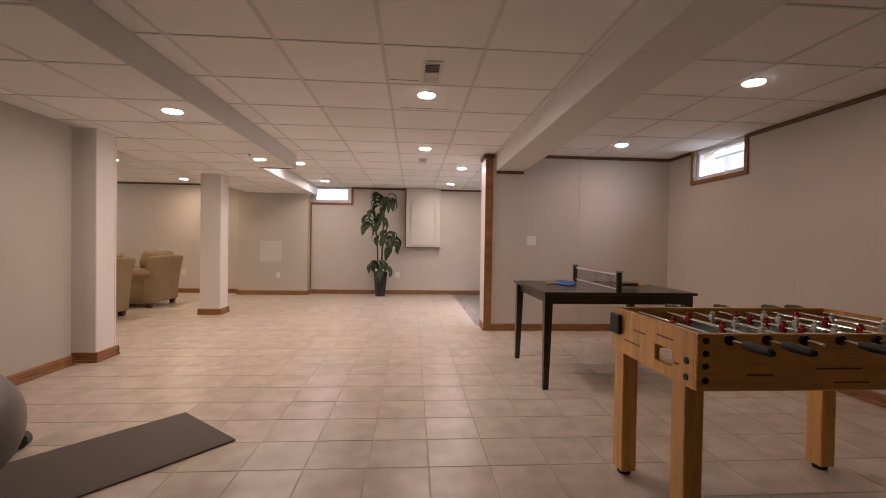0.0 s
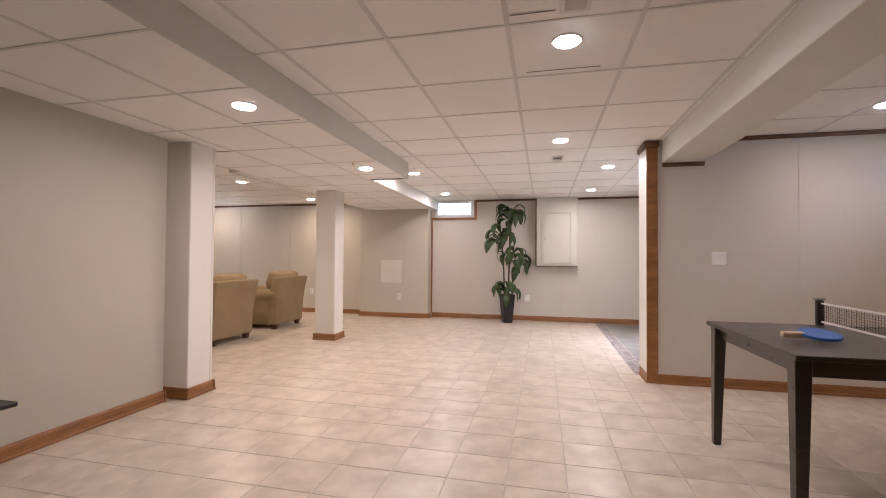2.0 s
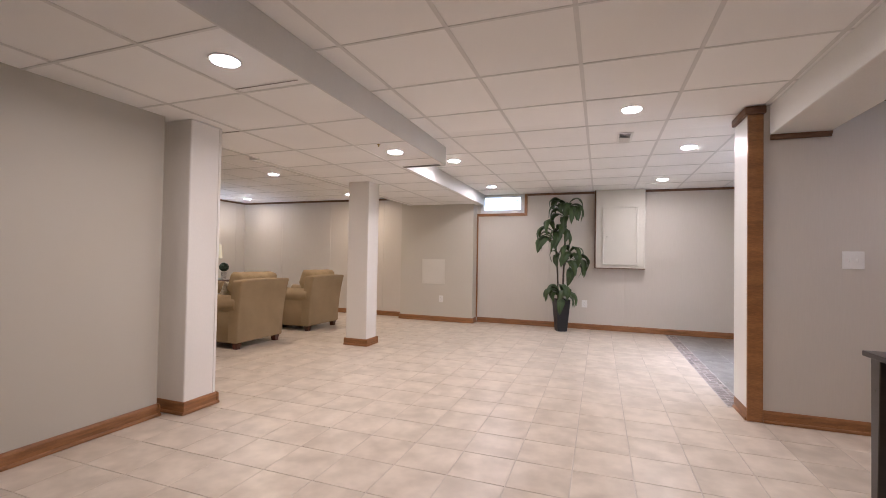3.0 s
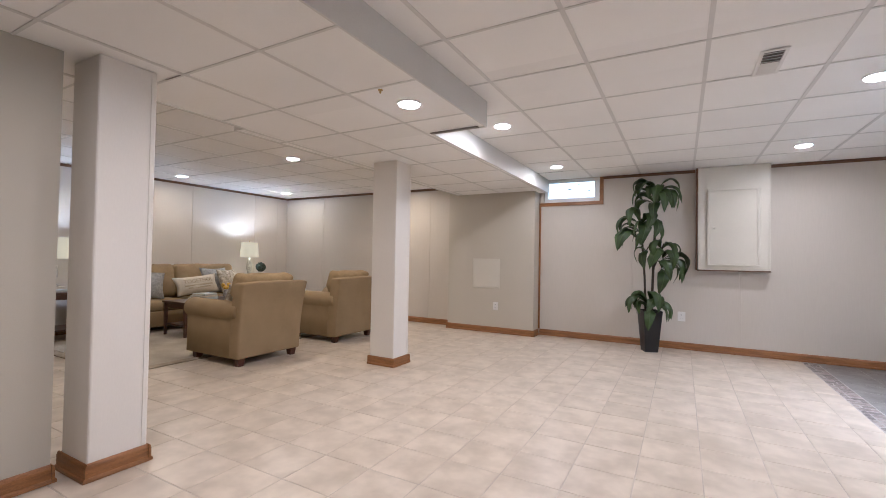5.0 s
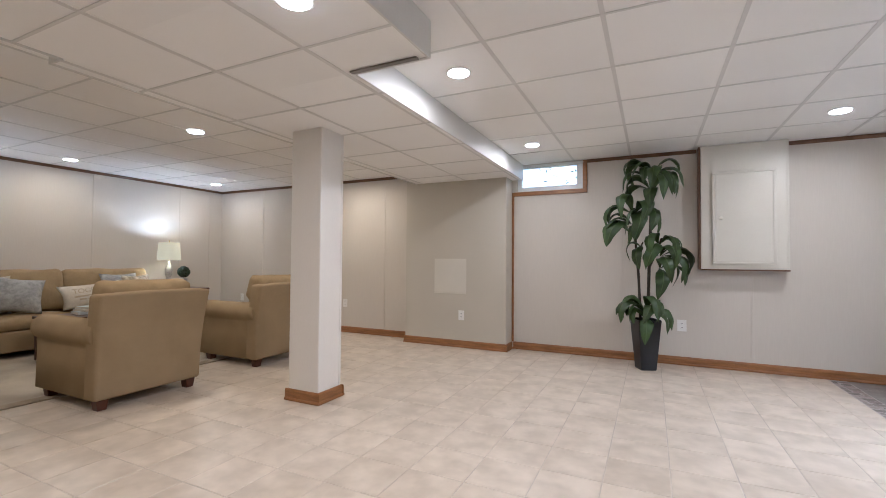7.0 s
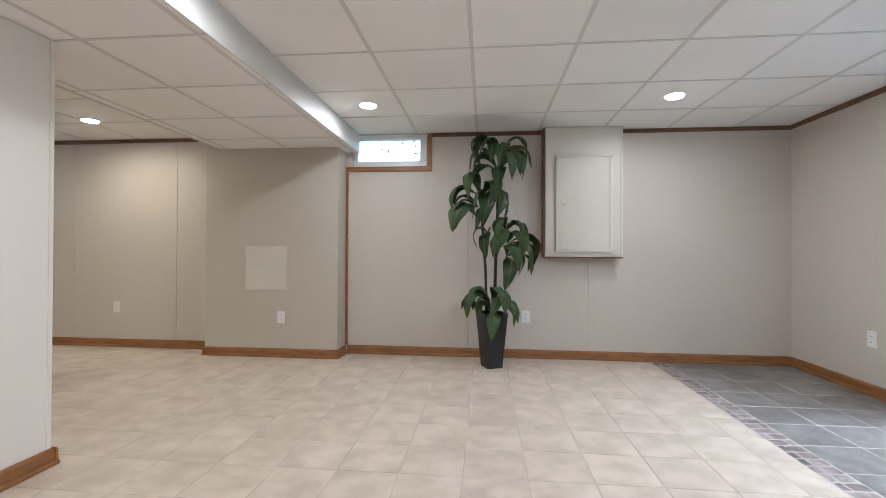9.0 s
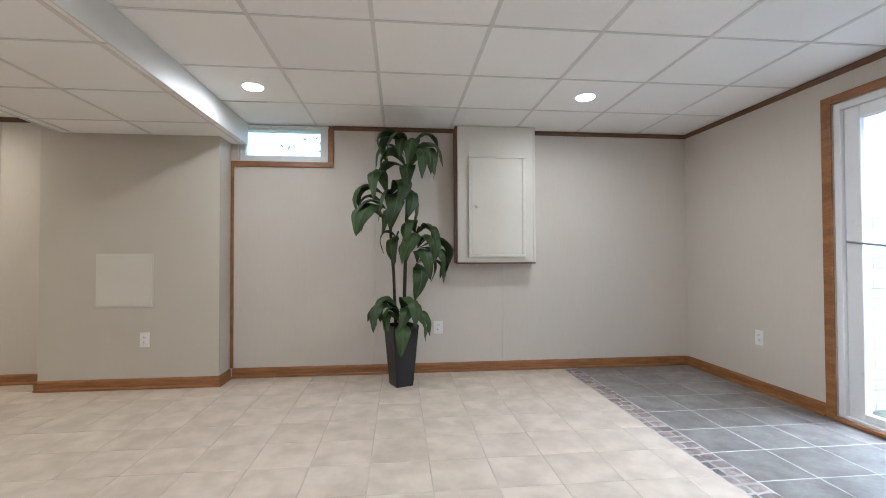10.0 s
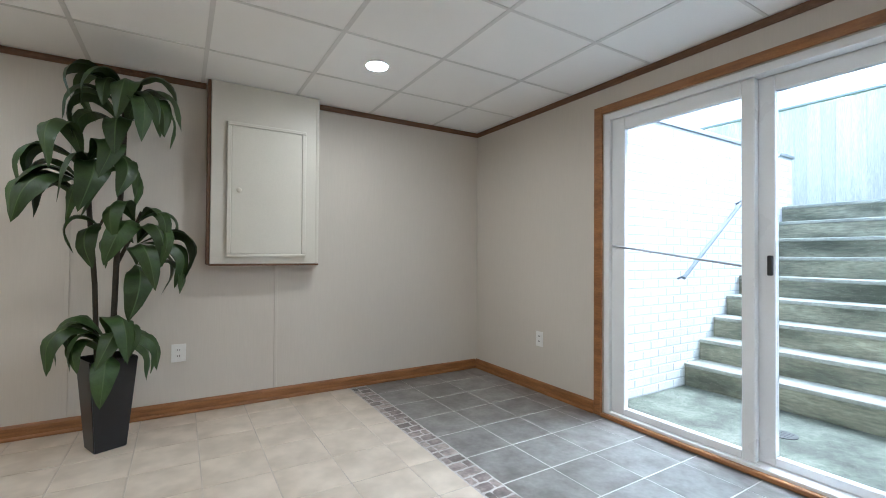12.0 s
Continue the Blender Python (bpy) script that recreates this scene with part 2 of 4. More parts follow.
def thing(name, at, label, category, group="", rz=0.0):
    ob = new(name)
    ob.empty_display_size = 0.1
    ob.matrix_world = pose(*at, 0, 0, rz)
    return tagged(ob, label, category, group)


def structure(name, bm, mat, label, category, smooth=False):
    return tagged(part(name, bm, mat, smooth=smooth), label, category, kind="structure")


def slab(bm, x0, x1, y0, y1, z0, z1, r=0.0, seg=1):
    res = bmesh.ops.create_cube(bm, size=1.0)
    vs = res["verts"]
    for v in vs:
        v.co = Vector((x0 + (v.co.x + 0.5) * (x1 - x0), y0 + (v.co.y + 0.5) * (y1 - y0), z0 + (v.co.z + 0.5) * (z1 - z0)))
    if r:
        es = list({e for v in vs for e in v.link_edges})
        bmesh.ops.bevel(bm, geom=es, offset=r, segments=seg, affect="EDGES", profile=0.5)
    return bm


def boxed(*a, **k):
    return slab(bmesh.new(), *a, **k)


def rod(bm, a, b, r0, r1=None, seg=12, caps=True):
    a, b = Vector(a), Vector(b)
    r1 = r0 if r1 is None else r1
    d = b - a
    m = Matrix.Translation((a + b) / 2) @ d.to_track_quat("Z", "Y").to_matrix().to_4x4()
    bmesh.ops.create_cone(bm, cap_ends=caps, segments=seg, radius1=r0, radius2=r1, depth=d.length, matrix=m)
    return bm


def lathe(profile, seg=24):
    bm = bmesh.new()
    rings = []
    for r, z in profile:
        rings.append([bm.verts.new((r * math.cos(2 * math.pi * k / seg), r * math.sin(2 * math.pi * k / seg), z)) for k in range(seg)])
    for lo, hi in zip(rings, rings[1:]):
        for k in range(seg):
            bm.faces.new((lo[k], lo[(k + 1) % seg], hi[(k + 1) % seg], hi[k]))
    bm.faces.new(rings[0][::-1])
    bm.faces.new(rings[-1])
    return bm


def holed(bm, axis, a0, a1, t0, t1, z0, z1, b0, b1, c0, c1):
    """A wall along the axis from a0 to a1, thickness t0..t1, with an opening b0..b1, c0..c1."""
    def s(p, q, u, v):
        if q - p < 1e-4 or v - u < 1e-4:
            return
        if axis == "x":
            slab(bm, p, q, t0, t1, u, v)
        else:
            slab(bm, t0, t1, p, q, u, v)
    s(a0, b0, z0, z1)
    s(b1, a1, z0, z1)
    s(b0, b1, z0, c0)
    s(b0, b1, c1, z1)
    return bm


def strip(name, parent, x0, y0, x1, y1, nx, ny, profile, mat):
    """A moulding along a wall foot or head: profile of (out, z), out along the normal (nx, ny)."""
    bm = bmesh.new()
    ends = []
    for x, y in ((x0, y0), (x1, y1)):
        ends.append([bm.verts.new((x + nx * o, y + ny * o, z)) for o, z in profile])
    n = len(profile)
    for k in range(n):
        bm.faces.new((ends[0][k], ends[0][(k + 1) % n], ends[1][(k + 1) % n], ends[1][k]))
    bm.faces.new(ends[0])
    bm.faces.new(ends[1][::-1])
    return part(name, bm, mat, parent)


BASE = ((0.001, 0.002), (0.021, 0.002), (0.021, 0.014), (0.018, 0.021), (0.0125, 0.023), (0.0125, 0.070), (0.009, 0.082), (0.005, 0.088), (0.001, 0.088))
CROWN = ((0.001, CEIL - 0.001), (0.024, CEIL - 0.001), (0.022, CEIL - 0.014), (0.012, CEIL - 0.024), (0.009, CEIL - 0.036), (0.001, CEIL - 0.036))

# ---- structure: walls ----
TOP = 2.56
NW, EW, SWALL, GE, WW, LW = 9.955, 2.945, 6.165, 4.14, -2.11, -6.6
wall_north = structure("wall_north", holed(bmesh.new(), "x", -6.85, 3.195, NW, NW + 0.25, -0.1, TOP, -1.265, -0.487, 1.91, 2.236), M_WALL, "greige vinyl-panelled basement wall with narrow vertical battens", "wall")
wall_east = structure("wall_east", holed(bmesh.new(), "y", 6.47, NW, EW, EW + 0.25, -0.1, TOP, 6.80, 8.50, -0.1, 2.03), M_WALL, "greige panelled wall around a sliding glass door", "wall")
wall_partition = structure("wall_partition", boxed(1.735, 4.39, SWALL, 6.47, -0.1, TOP), M_WALL, "greige panelled partition wall ending in oak casing", "wall")
wall_game = structure("wall_game", holed(bmesh.new(), "y", -1.6, SWALL, GE, GE + 0.25, -0.1, TOP, 4.87, 5.66, 1.885, 2.236), M_WALL, "greige panelled wall with a high hopper window", "wall")
wall_back = structure("wall_back", boxed(-2.26, 4.39, -1.85, -1.6, -0.1, TOP), M_WALL, "plain greige wall closing the room", "wall")
wall_west = structure("wall_west", boxed(-2.235, WW, -1.6, 4.655, -0.1, TOP), M_GREY, "smooth grey-painted wall with oak baseboard", "wall")
wall_living_west = structure("wall_living_west", boxed(-6.85, LW, 3.4, NW, -0.1, TOP), M_WALL, "pale panelled wall behind the sofa with thin battens", "wall")
wall_living_south = structure("wall_living_south", boxed(-6.85, -2.235, 3.2, 3.4, -0.1, TOP), M_WALL, "plain pale wall closing the sitting area", "wall")
wall_chase = structure("wall_chase", boxed(-2.69, -1.325, 9.712, NW - 0.001, -0.1, CEIL + 0.05), M_BUMP, "boxed-out sage-beige chase with an access panel", "wall")

for wall, axis, at, out, places in ((wall_north, "x", NW, -1, (1.116, -0.073, -3.19, -4.39, -5.59)), (wall_partition, "x", SWALL, -1, (2.955, 4.05)),
                                    (wall_living_west, "y", LW, 1, (4.6, 5.8, 6.85, 8.0, 9.2, 9.72))):
    for q in places:
        top = 1.0 if (wall is wall_north and 0.6 < q < 1.4) else CEIL - 0.037
        if axis == "x":
            b = boxed(q - 0.011, q + 0.011, min(at, at + out * 0.006), max(at, at + out * 0.006), 0.089, top, r=0.0015)
        else:
            b = boxed(min(at, at + out * 0.006), max(at, at + out * 0.006), q - 0.011, q + 0.011, 0.089, top, r=0.0015)
        part("batten", b, M_WALL, wall)

# moulding along floors and ceilings
for x0, x1 in ((-6.58, -2.71), (-1.304, 2.925)):
    strip("baseboard", wall_north, x0, NW, x1, NW, 0, -1, BASE, M_OAKH)
strip("baseboard", wall_chase, -2.71, 9.712, -1.305, 9.712, 0, -1, BASE, M_OAKH)
strip("baseboard", wall_chase, -1.325, 9.694, -1.325, NW - 0.021, 1, 0, BASE, M_OAKH)
strip("baseboard", wall_chase, -2.69, 9.694, -2.69, NW - 0.021, -1, 0, BASE, M_OAKH)
strip("baseboard", wall_east, EW, 8.57, EW, NW, -1, 0, BASE, M_OAKH)
strip("baseboard", wall_east, EW, 6.47, EW, 6.73, -1, 0, BASE, M_OAKH)
strip("baseboard", wall_partition, 1.820, SWALL, GE, SWALL, 0, -1, BASE, M_OAKH)
strip("baseboard", wall_partition, 1.735, SWALL + 0.001, 1.735, 6.47, -1, 0, BASE, M_OAKH)
strip("baseboard", wall_game, GE, -1.6, GE, SWALL, -1, 0, BASE, M_OAKH)
strip("baseboard", wall_west, WW, -1.6, WW, 4.655, 1, 0, BASE, M_OAKH)
strip("baseboard", wall_west, -2.235, 4.655, WW + 0.02, 4.655, 0, 1, BASE, M_OAKH)
strip("baseboard", wall_living_west, LW, 3.4, LW, NW, 1, 0, BASE, M_OAKH)
for x0, x1 in ((-6.6, -2.69), (-0.437, 0.645), (1.392, EW)):
    strip("crown_strip", wall_north, x0, NW, x1, NW, 0, -1, CROWN, M_DOAK)
strip("crown_strip", wall_east, EW, 6.47, EW, NW, -1, 0, CROWN, M_DOAK)
strip("crown_strip", wall_partition, 2.215, SWALL, GE, SWALL, 0, -1, CROWN, M_DOAK)
strip("crown_strip", wall_partition, 1.86, SWALL, 2.21, SWALL, 0, -1, [(o, z - 0.212) for o, z in CROWN], M_DOAK)
strip("crown_strip", wall_game, GE, -1.6, GE, 4.82, -1, 0, CROWN, M_DOAK)
strip("crown_strip", wall_game, GE, 5.71, GE, SWALL, -1, 0, CROWN, M_DOAK)
strip("crown_strip", wall_living_west, LW, 3.4, LW, NW, 1, 0, CROWN, M_DOAK)

# oak casing at the partition's end, with a capital
part("casing", boxed(1.722, 1.818, SWALL - 0.018, SWALL - 0.001, 0.003, CEIL - 0.06, r=0.003), M_OAK, wall_partition)
part("corner_bead", boxed(1.721, 1.7335, SWALL + 0.001, 6.47, 0.09, CEIL - 0.06, r=0.003), M_WHITE, wall_partition, "glossy white painted end board")
part("casing_cap", boxed(1.700, 1.832, SWALL - 0.03, 6.47, CEIL - 0.058, CEIL - 0.002, r=0.006), M_DOAK, wall_partition, "small dark oak capital")
# oak strip in the corner beside the chase and beside the breaker box
part("corner_strip", boxed(-1.323, -1.298, NW - 0.016, NW - 0.001, 0.09, 1.862, r=0.002), M_OAK, wall_north)


# ---- windows and sliding door ----
def hopper_window(name, label):
    ob = new(name)
    tagged(ob, label, "window", kind="structure")
    return ob


window_1 = hopper_window("window_1", "small white vinyl hopper window high in the wall, oak trim")
Y = NW
part("trim_bottom", boxed(-1.323, -0.437, Y - 0.017, Y - 0.001, 1.862, 1.910, r=0.002), M_OAKH, window_1)
part("trim_side", boxed(-0.487, -0.437, Y - 0.0172, Y - 0.001, 1.911, CEIL - 0.002, r=0.002), M_OAK, window_1)
fr = bmesh.new()
for b in ((-1.262, -0.490, 1.912, 1.972), (-1.262, -0.490, 2.200, 2.234), (-1.262, -1.215, 1.972, 2.200), (-0.562, -0.490, 1.972, 2.200)):
    slab(fr, b[0], b[1], Y + 0.03, Y + 0.09, b[2], b[3], r=0.004)
part("window_frame", fr, M_VINYL, window_1)
part("window_sill", boxed(-1.264, -0.488, Y - 0.001, Y + 0.24, 1.9105, 1.918), M_WHITE, window_1)
part("curtain_track", boxed(-1.24, -0.48, Y - 0.028, Y - 0.006, CEIL - 0.03, CEIL - 0.012, r=0.004), M_WHITE, window_1)
pane = part("pane", boxed(-1.215, -0.562, Y + 0.058, Y + 0.062, 1.972, 2.200), M_GLASS, window_1)
pane.visible_shadow = False

window_2 = hopper_window("window_2", "white vinyl hopper window at the ceiling with oak trim")
part("trim_bottom", boxed(GE - 0.017, GE - 0.001, 4.82, 5.71, 1.836, 1.884, r=0.002), M_OAKH, window_2)
for y in (4.82, 5.661):
    part("trim_side", boxed(GE - 0.0172, GE - 0.001, y, y + 0.049, 1.885, CEIL - 0.002, r=0.002), M_OAK, window_2)
fr = bmesh.new()
for b in ((4.873, 5.657, 1.888, 1.93), (4.873, 5.657, 2.19, 2.234), (4.873, 4.915, 1.93, 2.19), (5.615, 5.657, 1.93, 2.19)):
    slab(fr, GE + 0.03, GE + 0.09, b[0], b[1], b[2], b[3], r=0.004)
part("window_frame", fr, M_VINYL, window_2)
part("window_sill", boxed(GE - 0.001, GE + 0.24, 4.872, 5.658, 1.8855, 1.893), M_WHITE, window_2)
pane = part("pane", boxed(GE + 0.058, GE + 0.062, 4.915, 5.615, 1.93, 2.19), M_GLASS, window_2)
pane.visible_shadow = False

door_1 = tagged(new("door_1"), "white vinyl sliding patio door, closed, in oak casing", "sliding door", kind="structure")
part("casing", boxed(EW - 0.018, EW - 0.001, 8.503, 8.566, 0.003, 2.085, r=0.003), M_OAK, door_1)
part("casing", boxed(EW - 0.018, EW - 0.001, 6.735, 6.797, 0.003, 2.085, r=0.003), M_OAK, door_1)
part("casing", boxed(EW - 0.018, EW - 0.001, 6.798, 8.502, 2.032, 2.085, r=0.003), M_OAKH, door_1)
part("threshold", boxed(EW - 0.03, EW - 0.001, 6.80, 8.50, 0.003, 0.030, r=0.004), M_OAKH, door_1)
fr = bmesh.new()
for y0, y1, z0, z1 in ((8.455, 8.498, 0.03, 2.028), (6.802, 6.845, 0.03, 2.028), (6.845, 8.455, 1.985, 2.028), (6.845, 8.455, 0.0, 0.045)):
    slab(fr, EW + 0.001, EW + 0.14, y0, y1, z0, z1, r=0.003)
part("door_frame", fr, M_VINYL, door_1)
for lo, hi, x in ((7.61, 8.454, EW + 0.025), (6.846, 7.66, EW + 0.075)):
    bm = bmesh.new()
    w = 0.062
    slab(bm, x, x + 0.04, lo, lo + w, 0.046, 1.984, r=0.004)
    v = 0.098 if lo > 7 else 0.118
    slab(bm, x, x + 0.04, hi - v, hi, 0.046, 1.984, r=0.004)
    slab(bm, x, x + 0.04, lo + w, hi - v, 0.046, 0.092, r=0.004)
    slab(bm, x, x + 0.04, lo + w, hi - v, 1.903, 1.984, r=0.004)
    leaf = part("sliding_panel" if lo < 7 else "fixed_panel", bm, M_VINYL, door_1)
    pane = part("pane", boxed(x + 0.018, x + 0.022, lo + w, hi - v, 0.092, 1.903), M_GLASS, leaf)
    pane.visible_shadow = False
bm = boxed(EW + 0.052, EW + 0.074, 7.548, 7.570, 0.985, 1.085, r=0.005, seg=2)
part("latch_handle", bm, M_BLACK, door_1, "black latch handle")
# Thin sloping bar along the line that crosses the fixed pane.
part("pane_bar", rod(bmesh.new(), (EW + 0.018, 8.44, 1.145), (EW + 0.018, 7.668, 1.032), 0.007), M_METAL, door_1, "thin grey bar sloping across the pane")


# ---- ceilings ----
def ceiling_field(bm, x0, x1, y0, y1, z, gx, gy, px, py, skip=()):
    """Tiles and T-bars; gx, gy: one bar line each way."""
    xs = [gx + px * k for k in range(-40, 41) if x0 + 0.02 < gx + px * k < x1 - 0.02]
    ys = [gy + py * k for k in range(-40, 41) if y0 + 0.02 < gy + py * k < y1 - 0.02]
    ex, ey = [x0, *xs, x1], [y0, *ys, y1]
    for a, b in zip(ex, ex[1:]):
        for c, d in zip(ey, ey[1:]):
            dz = random.uniform(0.0, 0.0015)
            vs = [bm.verts.new(p) for p in ((a, c, z + 0.0025 + dz), (a, d, z + 0.0025 + random.uniform(0, 0.0015)), (b, d, z + 0.0025 + dz), (b, c, z + 0.0025 + random.uniform(0, 0.0015)))]
            bm.faces.new(vs).material_index = 0
    def bar(a, b, c, d, lift):
        n = len(bm.faces)
        slab(bm, a, b, c, d, z - lift, z + 0.02)
        bm.faces.ensure_lookup_table()
        for f in bm.faces[n:]:
            f.material_index = 1
    for x in xs:
        bar(x - 0.0115, x + 0.0115, y0, y1, 0.0)
    for y in ys:
        bar(x0, x1, y - 0.0075, y + 0.0075, 0.0008)
    n = len(bm.faces)
    slab(bm, x0, x1, y0, y1, z + 0.022, z + 0.3)
    bm.faces.ensure_lookup_table()


GX, GY, PX, PY = 0.018, 8.146, 0.604, 0.612
bm = bmesh.new()
ceiling_field(bm, -0.755, GE, -1.6, SWALL, CEIL, GX, GY, PX, PY)
ceiling_field(bm, -0.755, EW, SWALL, 6.62, CEIL, GX, GY, PX, PY)
ceiling_field(bm, -1.195, EW, 6.62, NW, CEIL, GX, GY, PX, PY)
ceiling = structure("ceiling", bm, [M_TILE_C, M_TBAR], "white suspended ceiling of square lay-in tiles", "ceiling")
bm = bmesh.new()
ceiling_field(bm, -6.6, -2.42, 3.4, 5.88, CEIL, -3.0, 5.69, 0.604, 0.61)
ceiling_field(bm, -6.6, -2.53, 5.88, NW, CEIL, -3.0, 5.69, 0.604, 0.61)
ceiling_living = structure("ceiling_living", bm, [M_TILE_C, M_TBAR], "white suspended tile ceiling over the sitting area", "ceiling")
bm = bmesh.new()
ceiling_field(bm, -2.42, -0.757, -1.6, 5.88, LOW, -1.245, 5.69, 0.604, 0.61)
ceiling_field(bm, -2.53, -0.757, 5.88, 6.62, LOW, -1.245, 5.69, 0.604, 0.61)
ceiling_field(bm, -2.53, -1.197, 6.62, NW, LOW, -1.245, 5.69, 0.604, 0.61)
ceiling_low = structure("ceiling_low", bm, [M_TILE_C, M_TBAR], "dropped soffit of white ceiling tiles along the columns", "ceiling")
# gaps where tiles sit proud of the bars
for x0, x1, y, z, holder in ((0.69, 1.105, 4.40, CEIL, ceiling), (0.64, 0.84, 3.775, CEIL, ceiling), (-1.19, -0.85, 9.37, CEIL, ceiling), (-1.23, -0.80, 4.405, LOW, ceiling_low), (-2.01, -1.87, 5.07, LOW, ceiling_low)):
    part("tile_gap", boxed(x0, x1, y - 0.0035, y + 0.0035, z - 0.0028, z - 0.0012), M_VENTG, holder, "dark gap beside a tile")
# fascias of the soffit
fascia = structure("soffit_fascia", boxed(-0.757, -0.745, -1.6, 6.62, LOW - 0.006, CEIL + 0.003, r=0.002), M_FASCIA, "glossy white painted soffit fascia boards", "soffit")
for b in ((-1.2, -0.745, 6.62, 6.632), (-1.197, -1.185, 6.632, NW), (-2.432, -2.42, 3.4, 5.88), (-2.542, -2.432, 5.868, 5.88), (-2.542, -2.53, 5.88, NW)):
    part("fascia_board", boxed(*b, LOW - 0.006, CEIL + 0.003, r=0.002), M_FASCIA, fascia)
bm = boxed(1.858, 2.208, -1.6, SWALL - 0.001, 2.03, CEIL + 0.003, r=0.004)
structure("ceiling_beam", bm, M_WHITE, "boxed white-painted ceiling beam", "beam")
# Dark strip put in for the shaded gap at the soffit's edge.
part("edge_strip", boxed(-1.2, -0.80, 6.585, 6.612, LOW - 0.008, LOW - 0.001), M_VENTG, ceiling_low, "dark strip for the gap at the soffit's edge")


# ---- columns ----
def column(name, x0, x1, y0, y1):
    ob = tagged(new(name), "square painted support column with oak baseboard", "column", "support columns", "structure")
    part("shaft", boxed(x0, x1, y0, y1, 0.0, LOW + 0.004, r=0.010, seg=3), M_COL, ob)
    part("corner_batten", boxed(x1 - 0.001, x1 + 0.004, y1 - 0.03, y1 - 0.012, 0.09, LOW), M_COL, ob)
    for a in ((x0 - 0.02, y0, x1 + 0.02, y0, 0, -1), (x0 - 0.02, y1, x1 + 0.02, y1, 0, 1), (x1, y0, x1, y1, 1, 0), (x0, y0, x0, y1, -1, 0)):
        strip("baseboard", ob, *a, BASE, M_OAKH)
    return ob


column("column_1", -2.235, -1.967, 4.742, 5.008)
column("column_2", -2.285, -1.99, 7.275, 7.535)

# ---- ceiling fixtures ----
def downlight(x, y, z, watts=DOWNLIGHT_W, tint=WARM):
    ob = thing("recessed_downlight", (x, y, z), "round white recessed downlight, switched on, in the ceiling", "ceiling light", "recessed downlights")
    part("trim_ring", lathe([(0.077, 0.0), (0.078, -0.003), (0.074, -0.0045), (0.0655, -0.003)], 28), M_WHITE, ob, smooth=True)
    part("lens", lathe([(0.066, -0.0025), (0.062, -0.009), (0.03, -0.0105)], 28), M_LENS, ob, "glowing frosted lens", smooth=True)
    lamp = new("lamp", bpy.data.lights.new("downlight", "AREA"))
    lamp.data.shape, lamp.data.size, lamp.data.energy, lamp.data.color = "DISK", 0.11, watts, tint
    lamp.data.spread = radians(172)
    lamp.matrix_world = pose(x, y, z - 0.014)
    return ob


for x, y in ((-0.855, 9.07), (-0.855, 7.22), (1.528, 9.05), (1.54, 7.27), (0.945, 5.965), (0.904, 4.07)):
    downlight(x, y, CEIL, (0.8 if x < 0 else 1.05) * DOWNLIGHT_W)
for x, y in ((3.13, 3.55), (3.14, 5.46)):
    downlight(x, y, CEIL, 0.32 * DOWNLIGHT_W, (1.0, 0.60, 0.34))
for x, y in ((-1.0, 5.99), (-0.99, 4.105)):
    downlight(x, y, LOW, DOWNLIGHT_W, (1.0, 0.75, 0.53))
for x, y in ((-3.55, 7.35), (-6.03, 7.48), (-5.97, 9.36), (-3.62, 5.54), (-3.53, 9.27)):
    downlight(x, y, CEIL, (0.5 if x < -5 else 1.1) * DOWNLIGHT_W, (1.0, 0.71, 0.40))


def ceiling_register(x, y, z):
    ob = thing("ceiling_register", (x, y, z), "white metal ceiling air register with grey louvres", "air vent", "ceiling air registers")
    fr = bmesh.new()
    for a in ((-0.075, 0.075, -0.145, -0.125), (-0.075, 0.075, 0.125, 0.145), (-0.075, -0.052, -0.125, 0.125), (0.052, 0.075, -0.125, 0.125)):
        slab(fr, a[0], a[1], a[2], a[3], -0.008, -0.001, r=0.002)
    part("frame", fr, M_WHITE, ob)
    part("backing", boxed(-0.053, 0.053, -0.126, 0.126, -0.002, -0.001), M_VENTG, ob)
    for k in range(8):
        yy = -0.112 + 0.0315 * k
        b = boxed(-0.052, 0.052, -0.011, 0.011, -0.001, 0.001)
        bmesh.ops.transform(b, matrix=pose(0, yy, -0.006, 32 if k < 4 else -32), verts=b.verts)
        part("slat", b, M_WHITE, ob)
    ob.scale = (0.87, 1.25, 1.0)


ceiling_register(0.925, 3.62, CEIL)
ceiling_register(0.935, 6.75, CEIL)
ob = thing("smoke_detector", (-3.05, 5.46, CEIL), "round white smoke detector on the ceiling", "smoke detector")
part("base", lathe([(0.07, 0.0), (0.07, -0.012), (0.06, -0.014)], 24), M_WHITE, ob, smooth=True)
part("cover", lathe([(0.058, -0.012), (0.055, -0.034), (0.03, -0.04)], 24), M_WHITE, ob, smooth=True)
ob = thing("sprinkler_head", (-1.02, 5.72, LOW), "tiny brass hook in the ceiling tile", "ceiling hook")
part("plate", lathe([(0.014, 0.0), (0.014, -0.004), (0.005, -0.006)], 12), M_BRASS, ob)
part("tip", lathe([(0.005, -0.005), (0.006, -0.018), (0.002, -0.022)], 10), M_BRASS, ob)


